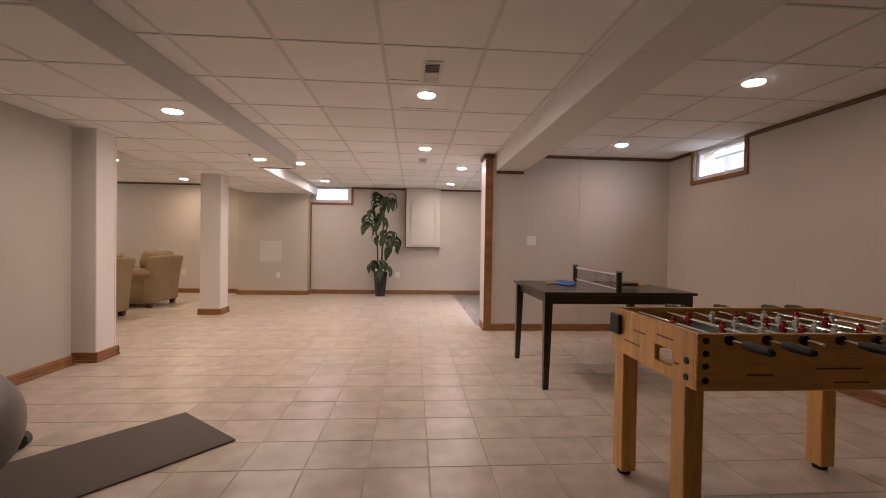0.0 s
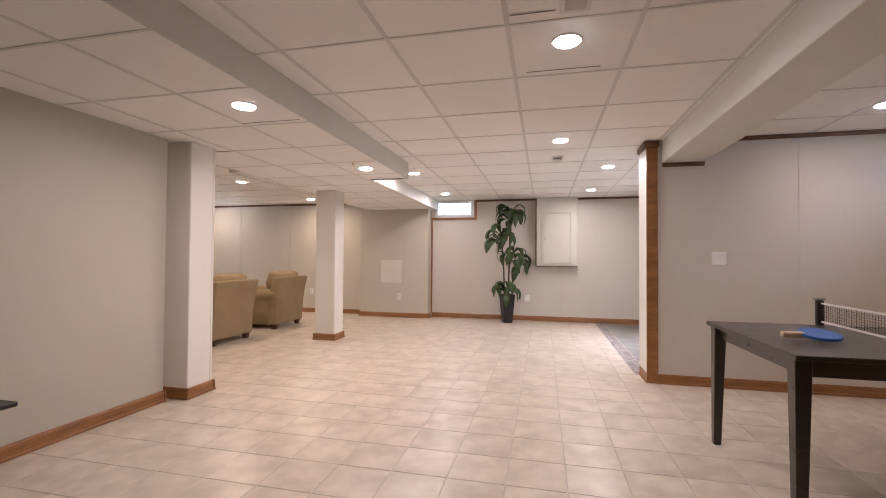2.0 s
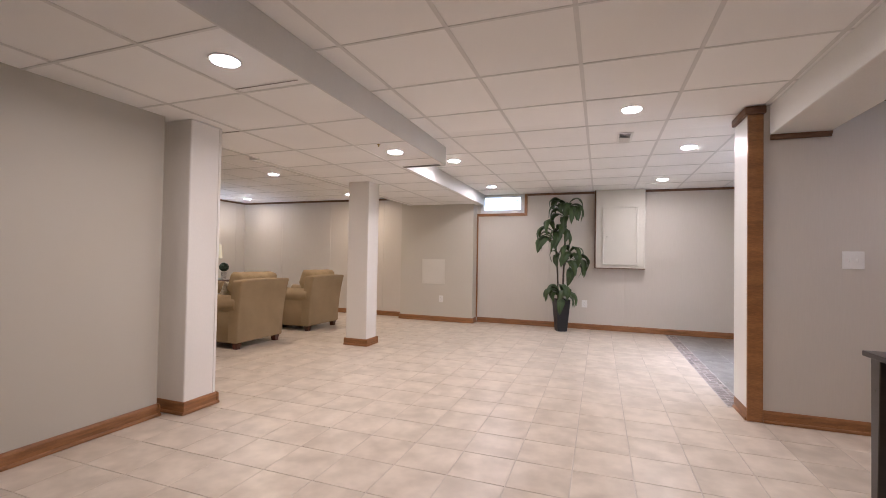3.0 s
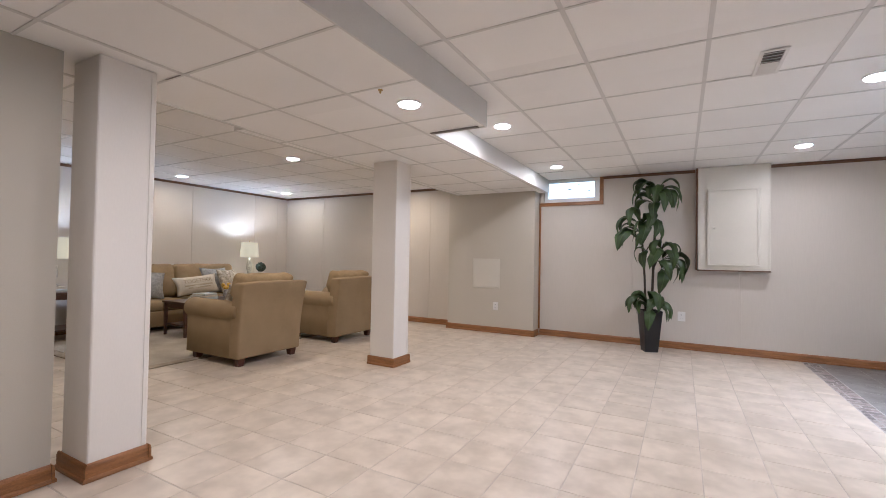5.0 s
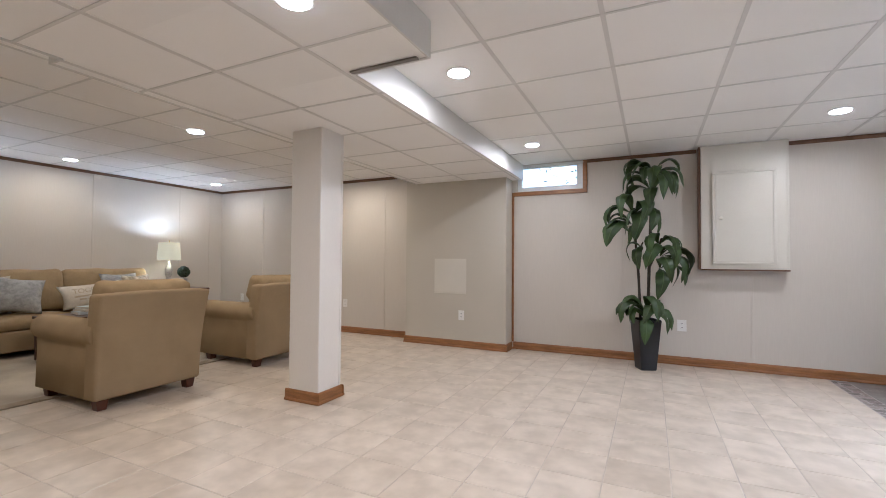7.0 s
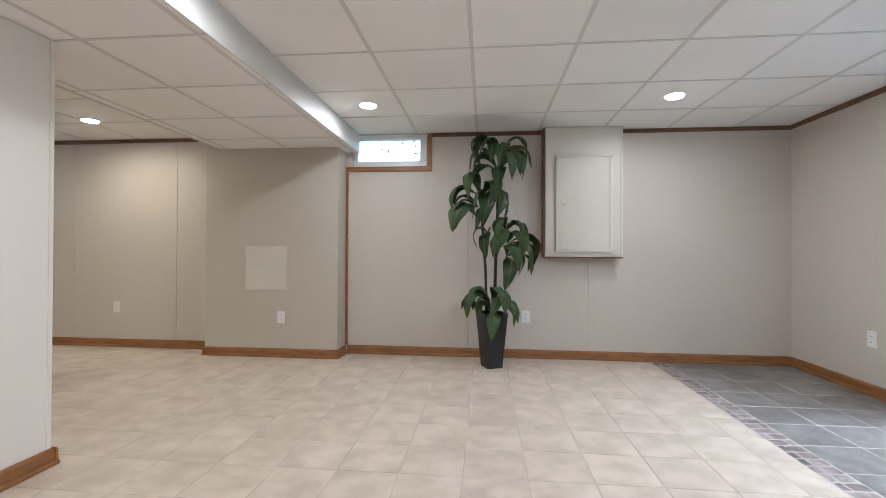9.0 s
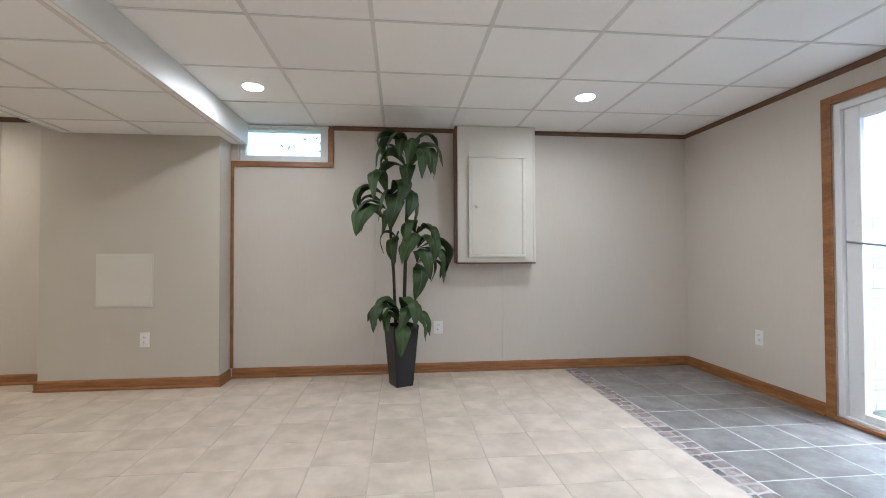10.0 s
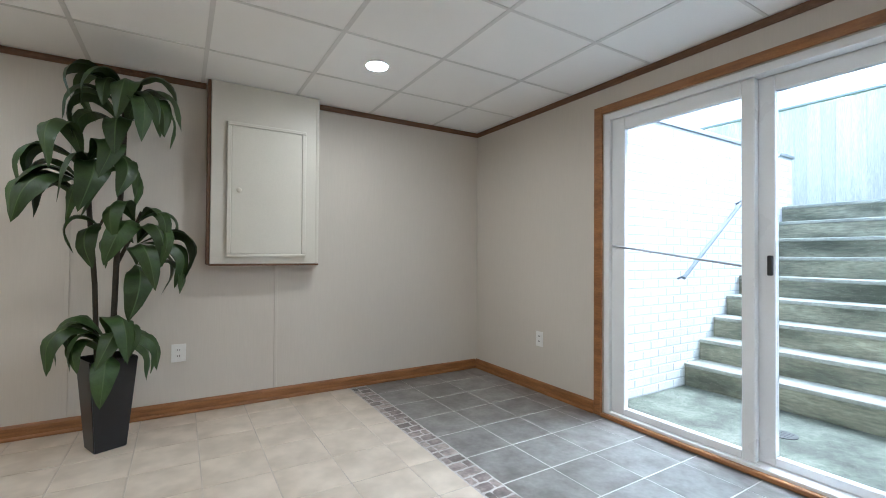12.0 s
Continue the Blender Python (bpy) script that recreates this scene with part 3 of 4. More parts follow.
# ---- wall fittings ----
def plate(name, label, cat, m, w, h, kind):
    ob = new(name)
    ob.matrix_world = m
    tagged(ob, label, cat)
    part("cover_plate", boxed(-w / 2, w / 2, -0.006, -0.0005, -h / 2, h / 2, r=0.002, seg=2), M_PLATE, ob)
    if kind == "outlet":
        for z in (-0.02, 0.02):
            s = part("socket", boxed(-0.017, 0.017, -0.0085, -0.005, z - 0.014, z + 0.014, r=0.003, seg=2), M_PLATE, ob)
            for dx in (-0.006, 0.006):
                part("slot", boxed(dx - 0.0015, dx + 0.0015, -0.0092, -0.0084, z - 0.004, z + 0.007), M_DARK, s)
    else:
        for dx in (-0.023, 0.023):
            b = boxed(dx - 0.006, dx + 0.006, -0.013, -0.005, -0.012, 0.012, r=0.002)
            part("toggle", b, M_PLATE, ob)
    return ob


plate("wall_outlet", "white duplex outlet low on the chase", "power outlet", pose(-1.895, 9.712, 0.395), 0.075, 0.118, "outlet")
plate("wall_outlet", "white duplex outlet on the panelled wall", "power outlet", pose(-3.87, NW, 0.43), 0.075, 0.118, "outlet")
plate("wall_outlet", "white duplex outlet beside the potted plant", "power outlet", pose(0.505, NW, 0.41), 0.085, 0.118, "outlet")
plate("wall_outlet", "white duplex outlet near the sliding door", "power outlet", pose(EW, 9.10, 0.418, 0, 0, -90), 0.075, 0.118, "outlet")
plate("wall_outlet", "white duplex outlet behind the armchairs", "power outlet", pose(-6.05, NW, 0.42), 0.075, 0.118, "outlet")
plate("light_switch", "white double light switch on the partition", "light switch", pose(2.325, SWALL, 1.15), 0.118, 0.118, "switch")

ob = thing("access_panel", (-2.05, 9.712, 0.873), "square cream access panel set in the chase", "access panel")
part("frame", boxed(-0.218, 0.218, -0.006, -0.0005, -0.218, 0.218, r=0.002), M_CREAM, ob)
part("cover", boxed(-0.205, 0.205, -0.010, -0.006, -0.205, 0.205, r=0.002), M_CREAM, ob)

# breaker box on the panelled wall
ob = thing("breaker_cabinet", (1.03, NW, 1.0), "cream painted box-out cabinet with a small door, closed", "wall cabinet")
part("body", boxed(-0.358, 0.358, -0.135, -0.0005, 0.006, CEIL - 1.002, r=0.003), M_CREAM, ob)
part("side_strip", boxed(-0.378, -0.359, -0.125, -0.0005, 0.0, CEIL - 1.002, r=0.002), M_DOAK, ob, "dark oak side strip")
part("base_strip", boxed(-0.36, 0.36, -0.133, -0.0005, -0.008, 0.005), M_DOAK, ob)
fr = bmesh.new()
for a in ((-0.263, 0.258, 0.945, 0.970), (-0.263, 0.258, 0.052, 0.075), (-0.263, -0.236, 0.0755, 0.9445), (0.230, 0.258, 0.0755, 0.9445)):
    slab(fr, a[0], a[1], -0.160, -0.1355, a[2], a[3], r=0.005, seg=2)
part("door_frame", fr, M_CREAM, ob)
d = part("door", boxed(-0.2355, 0.2295, -0.154, -0.1357, 0.076, 0.944, r=0.002), M_CREAM, ob)
k = lathe([(0.006, 0.0), (0.007, 0.012), (0.016, 0.018), (0.017, 0.026), (0.008, 0.031)], 16)
bmesh.ops.transform(k, matrix=pose(-0.19, -0.1535, 0.505, 90), verts=k.verts)
part("knob", k, M_CREAM, d, smooth=True)
part("edge_bead", boxed(0.335, 0.350, -0.139, -0.1352, 0.01, CEIL - 1.004, r=0.002), M_CREAM, ob)


# ---- rug and sitting area ----
ob = thing("area_rug", (-4.98, 7.4, 0.001), "pale beige patterned rug on the tile floor", "rug")
part("field", boxed(-1.02, 1.02, -1.55, 1.55, 0.0, 0.011, r=0.003), M_RUG, ob)
fr = bmesh.new()
for a in ((-1.12, 1.12, -1.65, -1.551), (-1.12, 1.12, 1.551, 1.65), (-1.12, -1.021, -1.55, 1.55), (1.021, 1.12, -1.55, 1.55)):
    slab(fr, a[0], a[1], a[2], a[3], 0.0, 0.011, r=0.003)
part("border", fr, M_RUGB, ob)


def cushion(w, d, h, puff=0.03, n=10):
    """A soft box: rounded corners and a swollen top."""
    bm = bmesh.new()
    bmesh.ops.create_grid(bm, x_segments=n, y_segments=n, size=0.5)
    top = bm.faces[:]
    ret = bmesh.ops.extrude_face_region(bm, geom=top)
    up = [v for v in ret["geom"] if isinstance(v, bmesh.types.BMVert)]
    upset = set(up)
    for v in bm.verts:
        x, y = v.co.x * 2, v.co.y * 2
        rim = max(abs(x), abs(y))
        k = 1 - 0.06 * (abs(x) * abs(y)) ** 3
        edge = (1 - rim ** 6)
        z = h - puff * 0.9 + puff * (1 - x * x) * (1 - y * y) * 0.9 + 0.35 * h * (edge - 1) * 0.3 if v in upset else 0.12 * h * (1 - edge)
        z += 0.004 * math.sin(9 * x + 3 * y) * edge
        v.co = Vector((x * 0.5 * w * k, y * 0.5 * d * k, z))
    return bm


def pillow(w, h, t, n=14):
    """A stuffed scatter cushion standing in the xz plane, foot at z=0."""
    bm = bmesh.new()
    rows = {}
    for s in (-1, 1):
        for i in range(n + 1):
            for j in range(n + 1):
                if s == 1 and (i in (0, n) or j in (0, n)):
                    rows[s, i, j] = rows[-1, i, j]
                    continue
                u, v = 2 * i / n - 1, 2 * j / n - 1
                f = max(0.0, (1 - abs(u) ** 2.6)) ** 0.6 * max(0.0, (1 - abs(v) ** 2.6)) ** 0.6
                pinch = 1 - 0.10 * (1 - abs(v) ** 2) * abs(u) ** 3 if abs(u) > abs(v) else 1 - 0.10 * (1 - abs(u) ** 2) * abs(v) ** 3
                wob = 0.012 * noise.noise((u * 2, v * 2, w * 7))
                rows[s, i, j] = bm.verts.new((u * w / 2 * pinch, s * t / 2 * f + wob, h / 2 + v * h / 2 * pinch))
    for s in (-1, 1):
        for i in range(n):
            for j in range(n):
                q = [rows[s, i, j], rows[s, i + 1, j], rows[s, i + 1, j + 1], rows[s, i, j + 1]]
                bm.faces.new(q if s == -1 else q[::-1])
    return bm


def roll_arm(length, width, height, r):
    """A rolled sofa arm along y, foot at z=0, its scroll at the top."""
    inner, outer, cx = width / 2, -width / 2 + 0.045, -width / 2 + 0.045 + r * 0.55
    prof = [(outer, 0.0), (outer + 0.004, height * 0.45), (outer, height - 1.95 * r)]
    for k in range(0, 17):
        a = radians(238 - k * 270 / 16)
        prof.append((cx + r * math.cos(a), height - r + r * math.sin(a)))
    prof += [(inner, height - 1.6 * r), (inner, 0.0)]
    bm = bmesh.new()
    cuts = (-0.5, -0.485, 0.485, 0.5)
    rings = []
    for c in cuts:
        s = 0.93 if abs(c) == 0.5 else 1.0
        cx, cz = 0.0, height * 0.6
        rings.append([bm.verts.new(((x - cx) * s + cx, c * length, (z - cz) * s + cz if z > 0 else 0.0)) for x, z in prof])
    m = len(prof)
    for lo, hi in zip(rings, rings[1:]):
        for k in range(m):
            bm.faces.new((lo[k], lo[(k + 1) % m], hi[(k + 1) % m], hi[k]))
    bm.faces.new(rings[0][::-1])
    bm.faces.new(rings[-1])
    return bm


def foot_block(parent, x, y, h=0.075, r=0.039):
    bm = boxed(-r, r, -r, r, 0, h, r=0.004)
    for v in bm.verts:
        if v.co.z < h / 2:
            v.co.x *= 0.78
            v.co.y *= 0.78
    bmesh.ops.transform(bm, matrix=pose(x, y, 0), verts=bm.verts)
    return part("foot", bm, M_FOOT, parent, "dark turned wooden foot")


def seat_unit(name, at, rz, width, depth, seats, label, cat, group=""):
    """Faces local -y; its back is at +y."""
    ob = thing(name, at, label, cat, group, rz)
    aw = 0.17
    inner = width - 2 * aw
    z0 = 0.075
    for x in (-width / 2 + 0.10, width / 2 - 0.10):
        for y in (-depth / 2 + 0.10, depth / 2 - 0.11):
            foot_block(ob, x, y)
    part("seat_base", boxed(-inner / 2 - 0.01, inner / 2 + 0.01, -depth / 2 + 0.04, depth / 2 - 0.1, z0, 0.29, r=0.015, seg=2), M_FABRIC, ob)
    for s in (-1, 1):
        a = roll_arm(depth - 0.06, aw, 0.555, 0.095)
        if s > 0:
            bmesh.ops.scale(a, vec=(-1, 1, 1), verts=a.verts)
        bmesh.ops.transform(a, matrix=pose(s * (width / 2 - aw / 2), -0.05, z0), verts=a.verts)
        part("arm", a, M_FABRIC, ob, smooth=True)
    half = width / 2 - (0.02 if seats == 1 else 0.11)
    b = boxed(-half, half, -0.075, 0.075, 0, 0.74, r=0.024, seg=3)
    bmesh.ops.subdivide_edges(b, edges=[e for e in b.edges if e.calc_length() > 0.3], cuts=6, use_grid_fill=True)
    for v in b.verts:
        k = v.co.z / 0.74
        v.co.y += 0.085 * k * k
        v.co.x *= 0.965 + 0.055 * k * k
        v.co.z += 0.012 * math.cos(v.co.x / width * 3.1) * k
    bmesh.ops.transform(b, matrix=pose(0, depth / 2 - 0.12, z0), verts=b.verts)
    part("backrest", b, M_FABRIC, ob, smooth=True)
    cw = inner / seats
    for k in range(seats):
        cx = -inner / 2 + cw * (k + 0.5)
        c = cushion(cw - 0.01, depth - 0.28, 0.17, 0.05)
        bmesh.ops.transform(c, matrix=pose(cx, -0.09, 0.285), verts=c.verts)
        part("seat_cushion", c, M_FABRIC2, ob, smooth=True)
        c = boxed(-cw / 2 - 0.005, cw / 2 + 0.005, -0.09, 0.09, 0.0, 0.50 if seats > 1 else 0.475, r=0.065, seg=4)
        bmesh.ops.subdivide_edges(c, edges=[e for e in c.edges if e.calc_length() > 0.15], cuts=4, use_grid_fill=True)
        for v in c.verts:
            v.co.y *= 1.0 + 0.35 * (1 - (2 * v.co.x / cw) ** 2) * (1 - (v.co.z / 0.25 - 1) ** 2)
            out = (k == 0 and v.co.x < 0) or (k == seats - 1 and v.co.x > 0)
            if out:
                v.co.x += math.copysign(0.085, v.co.x) * max(0.0, min(1.0, (v.co.z - 0.17) / 0.10)) * min(1.0, abs(v.co.x) / cw * 4)
            v.co += Vector((0.0, 0.014, 0.020)) * noise.noise(v.co * 6 + Vector((k, width, 0))) + Vector((0.0, 0.006, 0.008)) * noise.noise(v.co * 22)
        bmesh.ops.transform(c, matrix=pose(cx, depth / 2 - 0.265, 0.43, -13), verts=c.verts)
        part("back_cushion", c, M_FABRIC2, ob, smooth=True)
    return ob


seat_unit("armchair", (-3.61, 6.825, 0.0), -90, 0.84, 0.88, 1, "tan upholstered armchair with rolled arms, seen from behind", "armchair", "tan armchairs")
seat_unit("armchair", (-3.66, 8.21, 0.0), -90, 0.84, 0.88, 1, "tan upholstered armchair with rolled arms beside its twin", "armchair", "tan armchairs")
seat_unit("sofa", (-6.165, 7.585, 0.0), 90, 2.15, 0.86, 2, "tan upholstered two-cushion sofa with scatter cushions", "sofa")


def scatter(label, w, h, t, m, mat):
    bm = pillow(w, h, t)
    ob = part("scatter_cushion", bm, mat, smooth=True)
    ob.matrix_world = m
    return tagged(ob, label, "cushion", "scatter cushions")


scatter("cream floral-print cushion on the sofa", 0.44, 0.44, 0.15, pose(-6.12, 6.80, 0.45, -22, 0, 78), M_FPIL)
scatter("fluffy grey-blue cushion on the sofa", 0.46, 0.42, 0.17, pose(-5.95, 6.99, 0.465, -26, 9, 80), M_GPIL)
lumbar = scatter("long cream lumbar cushion with printed words", 0.66, 0.30, 0.14, pose(-5.97, 7.76, 0.475, -24, -5, 88), M_CPIL)
scatter("grey-blue cushion at the sofa's end", 0.46, 0.44, 0.15, pose(-6.09, 8.14, 0.45, -20, 0, 92), M_GPIL)
scatter("cream floral cushion leaning on the sofa arm", 0.42, 0.42, 0.15, pose(-5.97, 8.32, 0.45, -22, 0, 104), M_FPIL)
scatter("floral cushion showing over the armchair's side", 0.34, 0.36, 0.12, pose(-3.71, 6.73, 0.45, -20, 0, -84), M_FPIL)
txt = bpy.data.curves.new("lettering", "FONT")
txt.body, txt.size, txt.extrude, txt.align_x = "TOGETHER", 0.085, 0.001, "CENTER"
txt.materials.append(M_LETTER)
lt = new("lettering", txt)
lt.parent = lumbar
lt.matrix_local = pose(0.0, -0.068, 0.165, 90)
for z, w in ((0.115, 0.42), (0.078, 0.34)):
    part("printed_bar", boxed(-w / 2, w / 2, -0.070, -0.066, z, z + 0.020), M_LETTER, lumbar)


def wood_table(name, at, w, d, h, label, cat, group="", shelf=False):
    ob = thing(name, at, label, cat, group)
    part("tabletop", boxed(-w / 2, w / 2, -d / 2, d / 2, h - 0.028, h, r=0.006, seg=2), M_MAHOG, ob)
    ap = bmesh.new()
    for a in ((-w / 2 + 0.03, w / 2 - 0.03, -d / 2 + 0.03, -d / 2 + 0.05), (-w / 2 + 0.03, w / 2 - 0.03, d / 2 - 0.05, d / 2 - 0.03), (-w / 2 + 0.03, -w / 2 + 0.05, -d / 2 + 0.05, d / 2 - 0.05), (w / 2 - 0.05, w / 2 - 0.03, -d / 2 + 0.05, d / 2 - 0.05)):
        slab(ap, *a, h - 0.09, h - 0.029)
    part("apron", ap, M_MAHOG, ob)
    for sx in (-1, 1):
        for sy in (-1, 1):
            b = boxed(-0.022, 0.022, -0.022, 0.022, 0, h - 0.029, r=0.003)
            for v in b.verts:
                k = 0.65 + 0.35 * v.co.z / h
                v.co.x, v.co.y = v.co.x * k, v.co.y * k
            bmesh.ops.transform(b, matrix=pose(sx * (w / 2 - 0.035), sy * (d / 2 - 0.035), 0), verts=b.verts)
            part("leg", b, M_MAHOG, ob)
    if shelf:
        part("shelf", boxed(-w / 2 + 0.05, w / 2 - 0.05, -d / 2 + 0.05, d / 2 - 0.05, 0.13, 0.15, r=0.003), M_MAHOG, ob)
    return ob


wood_table("coffee_table", (-5.28, 7.52, 0.012), 0.52, 1.08, 0.45, "dark mahogany coffee table on the rug", "coffee table", shelf=True)
wood_table("end_table", (-6.22, 6.12, 0.0), 0.55, 0.55, 0.60, "dark mahogany end table with a lower shelf", "end table", "end tables", shelf=True)
wood_table("end_table", (-6.22, 9.02, 0.0), 0.52, 0.52, 0.62, "dark mahogany end table in the corner", "end table", "end tables", shelf=True)


def table_lamp(x, y, z):
    ob = thing("table_lamp", (x, y, z), "table lamp with lit cream drum shade and distressed white base", "table lamp", "table lamps")
    part("base", lathe([(0.06, 0), (0.062, 0.02), (0.035, 0.035), (0.028, 0.08), (0.045, 0.12), (0.05, 0.2), (0.035, 0.26), (0.018, 0.30), (0.012, 0.34)], 20), M_CERAM, ob, smooth=True)
    bm = bmesh.new()
    for r0, r1, z0, z1 in ((0.155, 0.135, 0.34, 0.60), (0.150, 0.130, 0.342, 0.598)):
        bmesh.ops.create_cone(bm, cap_ends=False, segments=32, radius1=r0, radius2=r1, depth=z1 - z0, matrix=Matrix.Translation((0, 0, (z0 + z1) / 2)))
    part("shade", bm, M_SHADE, ob, "lit cream fabric shade", smooth=True)
    part("finial", lathe([(0.005, 0.33), (0.005, 0.61), (0.010, 0.62), (0.004, 0.635)], 10), M_BRASS, ob)
    # Unseen flared disc under the bulb, added to shade the base's neck.
    part("socket", lathe([(0.014, 0.335), (0.036, 0.385), (0.036, 0.40), (0.014, 0.41), (0.014, 0.46)], 16), M_BRASS, ob, smooth=True)
    lamp = new("bulb", bpy.data.lights.new("bulb", "POINT"))
    lamp.data.energy, lamp.data.shadow_soft_size, lamp.data.color = 2.8, 0.035, (0.95, 0.965, 1.0)
    lamp.location = (x, y, z + 0.53)


table_lamp(-6.20, 6.06, 0.60 + 0.062)
table_lamp(-6.20, 8.79, 0.62 + 0.08)
for z, x, y, w, m in ((0.60, -6.20, 6.06, 0.26, M_BOOK), (0.631, -6.20, 6.05, 0.23, M_CPIL), (0.62, -6.20, 8.80, 0.24, M_BOOK), (0.66, -6.20, 8.79, 0.21, M_CPIL)):
    h = 0.030 if z < 0.615 else (0.031 if z < 0.632 and z > 0.625 else 0.04)
    ob = thing("book", (x, y, z), "thick hardback book under the table lamp", "book", "stacked books", rz=8)
    part("cover", boxed(-w / 2, w / 2, -w * 0.36, w * 0.36, 0.0, h, r=0.003), m, ob)
    part("pages", boxed(-w / 2 - 0.002, w / 2 - 0.01, -w * 0.362, w * 0.362, 0.004, h - 0.004), M_PAPER, ob)
ob = thing("topiary", (-6.10, 8.955, 0.62), "little green topiary ball in a white pot", "potted plant")
part("pot", lathe([(0.045, 0), (0.042, 0.02), (0.05, 0.13), (0.056, 0.145), (0.045, 0.15)], 16), M_CERAM, ob, smooth=True)
bm = bmesh.new()
bmesh.ops.create_icosphere(bm, subdivisions=4, radius=0.08)
for v in bm.verts:
    v.co *= 1 + 0.30 * noise.noise(v.co * 70)
    v.co.z += 0.245
part("foliage", bm, M_TOPI, ob)
for k, (z, w) in enumerate(((0.462, 0.30), (0.494, 0.27), (0.52, 0.24))):
    ob = thing("book", (-5.30, 7.40 + 0.01 * k, z), "pale grey hardback book on the coffee table", "book", "stacked books", rz=12 * k - 6)
    h = (0.032, 0.026, 0.024)[k]
    part("cover", boxed(-0.10, 0.10, -w / 2, w / 2, 0.0, h, r=0.003), (M_BOOK, M_CPIL, M_BOOK)[k], ob)
    part("pages", boxed(-0.102, 0.09, -w / 2 - 0.002, w / 2 + 0.002, 0.004, h - 0.004), M_PAPER, ob)
ob = thing("flower_vase", (-5.30, 7.74, 0.462), "small vase of yellow flowers on the coffee table", "vase")
part("vase", lathe([(0.03, 0), (0.045, 0.05), (0.03, 0.10), (0.035, 0.11)], 16), M_CERAM, ob, smooth=True)
for k in range(7):
    b = bmesh.new()
    bmesh.ops.create_icosphere(b, subdivisions=2, radius=0.026)
    for v in b.verts:
        v.co *= 1 + 0.3 * noise.noise(v.co * 90 + Vector((k, 0, 0)))
        v.co += Vector((0.045 * math.cos(k * 0.9), 0.045 * math.sin(k * 0.9), 0.145 + 0.02 * (k % 3)))
    part("flower_head", b, M_YELLOW, ob)


# ---- potted plant ----
plant = thing("potted_dracaena", (0.165, 9.60, 0.0), "tall artificial dracaena with drooping leaves in a charcoal planter", "potted plant")
bm = bmesh.new()
rings = []
for r, z in ((0.106, 0.0), (0.158, 0.50), (0.147, 0.50), (0.142, 0.455)):
    rings.append([bm.verts.new((r * math.cos(radians(45 + 90 * k)), r * math.sin(radians(45 + 90 * k)), z)) for k in range(4)])
for lo, hi in zip(rings, rings[1:]):
    for k in range(4):
        bm.faces.new((lo[k], lo[(k + 1) % 4], hi[(k + 1) % 4], hi[k]))
bm.faces.new(rings[0][::-1])
bmesh.ops.bevel(bm, geom=bm.edges[:], offset=0.004, segments=2, affect="EDGES")
bmesh.ops.transform(bm, matrix=pose(0, 0, 0, 0, 0, 24), verts=bm.verts)
part("planter", bm, M_POT, plant, "tapered square charcoal planter")
part("soil", lathe([(0.095, 0.435), (0.099, 0.458), (0.05, 0.468)], 16), M_SOIL, plant)


def cane(points, r):
    bm = bmesh.new()
    for a, b in zip(points, points[1:]):
        rod(bm, a, b, r, r * 0.96, 10)
    return bm


part("cane", cane(((-0.045, 0.0, 0.45), (-0.06, 0.0, 0.9), (-0.09, 0.0, 1.32), (-0.105, -0.01, 1.62)), 0.013), M_STEM, plant)
part("cane", cane(((0.02, -0.01, 0.45), (0.035, -0.01, 1.0), (0.055, 0.0, 1.6), (0.065, 0.0, 2.02)), 0.015), M_STEM, plant)
part("cane", cane(((0.04, 0.0, 1.02), (0.09, -0.01, 1.14), (0.15, -0.03, 1.31)), 0.010), M_STEM, plant)
part("cane", cane(((-0.07, 0.0, 1.08), (-0.05, -0.01, 1.20), (-0.02, -0.03, 1.27)), 0.007), M_STEM, plant)


def leaf_mesh(length, width, start, hang, wave, twist):
    """A broad lance-shaped leaf that arches out along +x and hangs down, with a pale midrib."""
    bm = bmesh.new()
    n = 14
    rows = []
    p = Vector((0, 0, 0))
    for i in range(n + 1):
        t = i / n
        bend = min(1.0, max(0.0, (t - 0.05) / 0.80))
        ang = radians(start + (hang - start) * (bend * bend * (3 - 2 * bend)) + 10 * max(0.0, t - 0.7))
        w = 0.5 * width * (math.sin(math.pi * t ** 0.85) ** 0.8 if 0 < t < 1 else 0.0) * (0.25 + 0.75 * min(1.0, t * 3.2)) + 0.004 * (1 - t)
        side = wave * math.sin(t * 3.6)
        roll = twist * t
        out, up = Vector((math.cos(ang), 0, math.sin(ang))), Vector((-math.sin(ang), 0, math.cos(ang)))
        across = Vector((0, math.cos(roll), 0)) + up * math.sin(roll)
        lift = out.cross(across)
        row = []
        for s, h in ((-1, 0.30), (-0.55, 0.24), (-0.055, 0.0), (0.055, 0.0), (0.55, 0.24), (1, 0.30)):
            ruffle = 0.10 * math.sin(t * 19 + 2 * s) if abs(s) == 1 else 0.0
            q = p + across * (s * w) - lift * ((h + ruffle) * w) + Vector((0, side, 0))
            row.append(bm.verts.new(q))
        rows.append(row)
        p = p + out * (length / n)
    for a, b in zip(rows, rows[1:]):
        for k in range(5):
            bm.faces.new((a[k], a[k + 1], b[k + 1], b[k])).material_index = 1 if k == 2 else 0
    bmesh.ops.remove_doubles(bm, verts=bm.verts, dist=0.0004)
    return finish(bm, "leaf", [M_LEAF, M_VEIN], smooth=True)


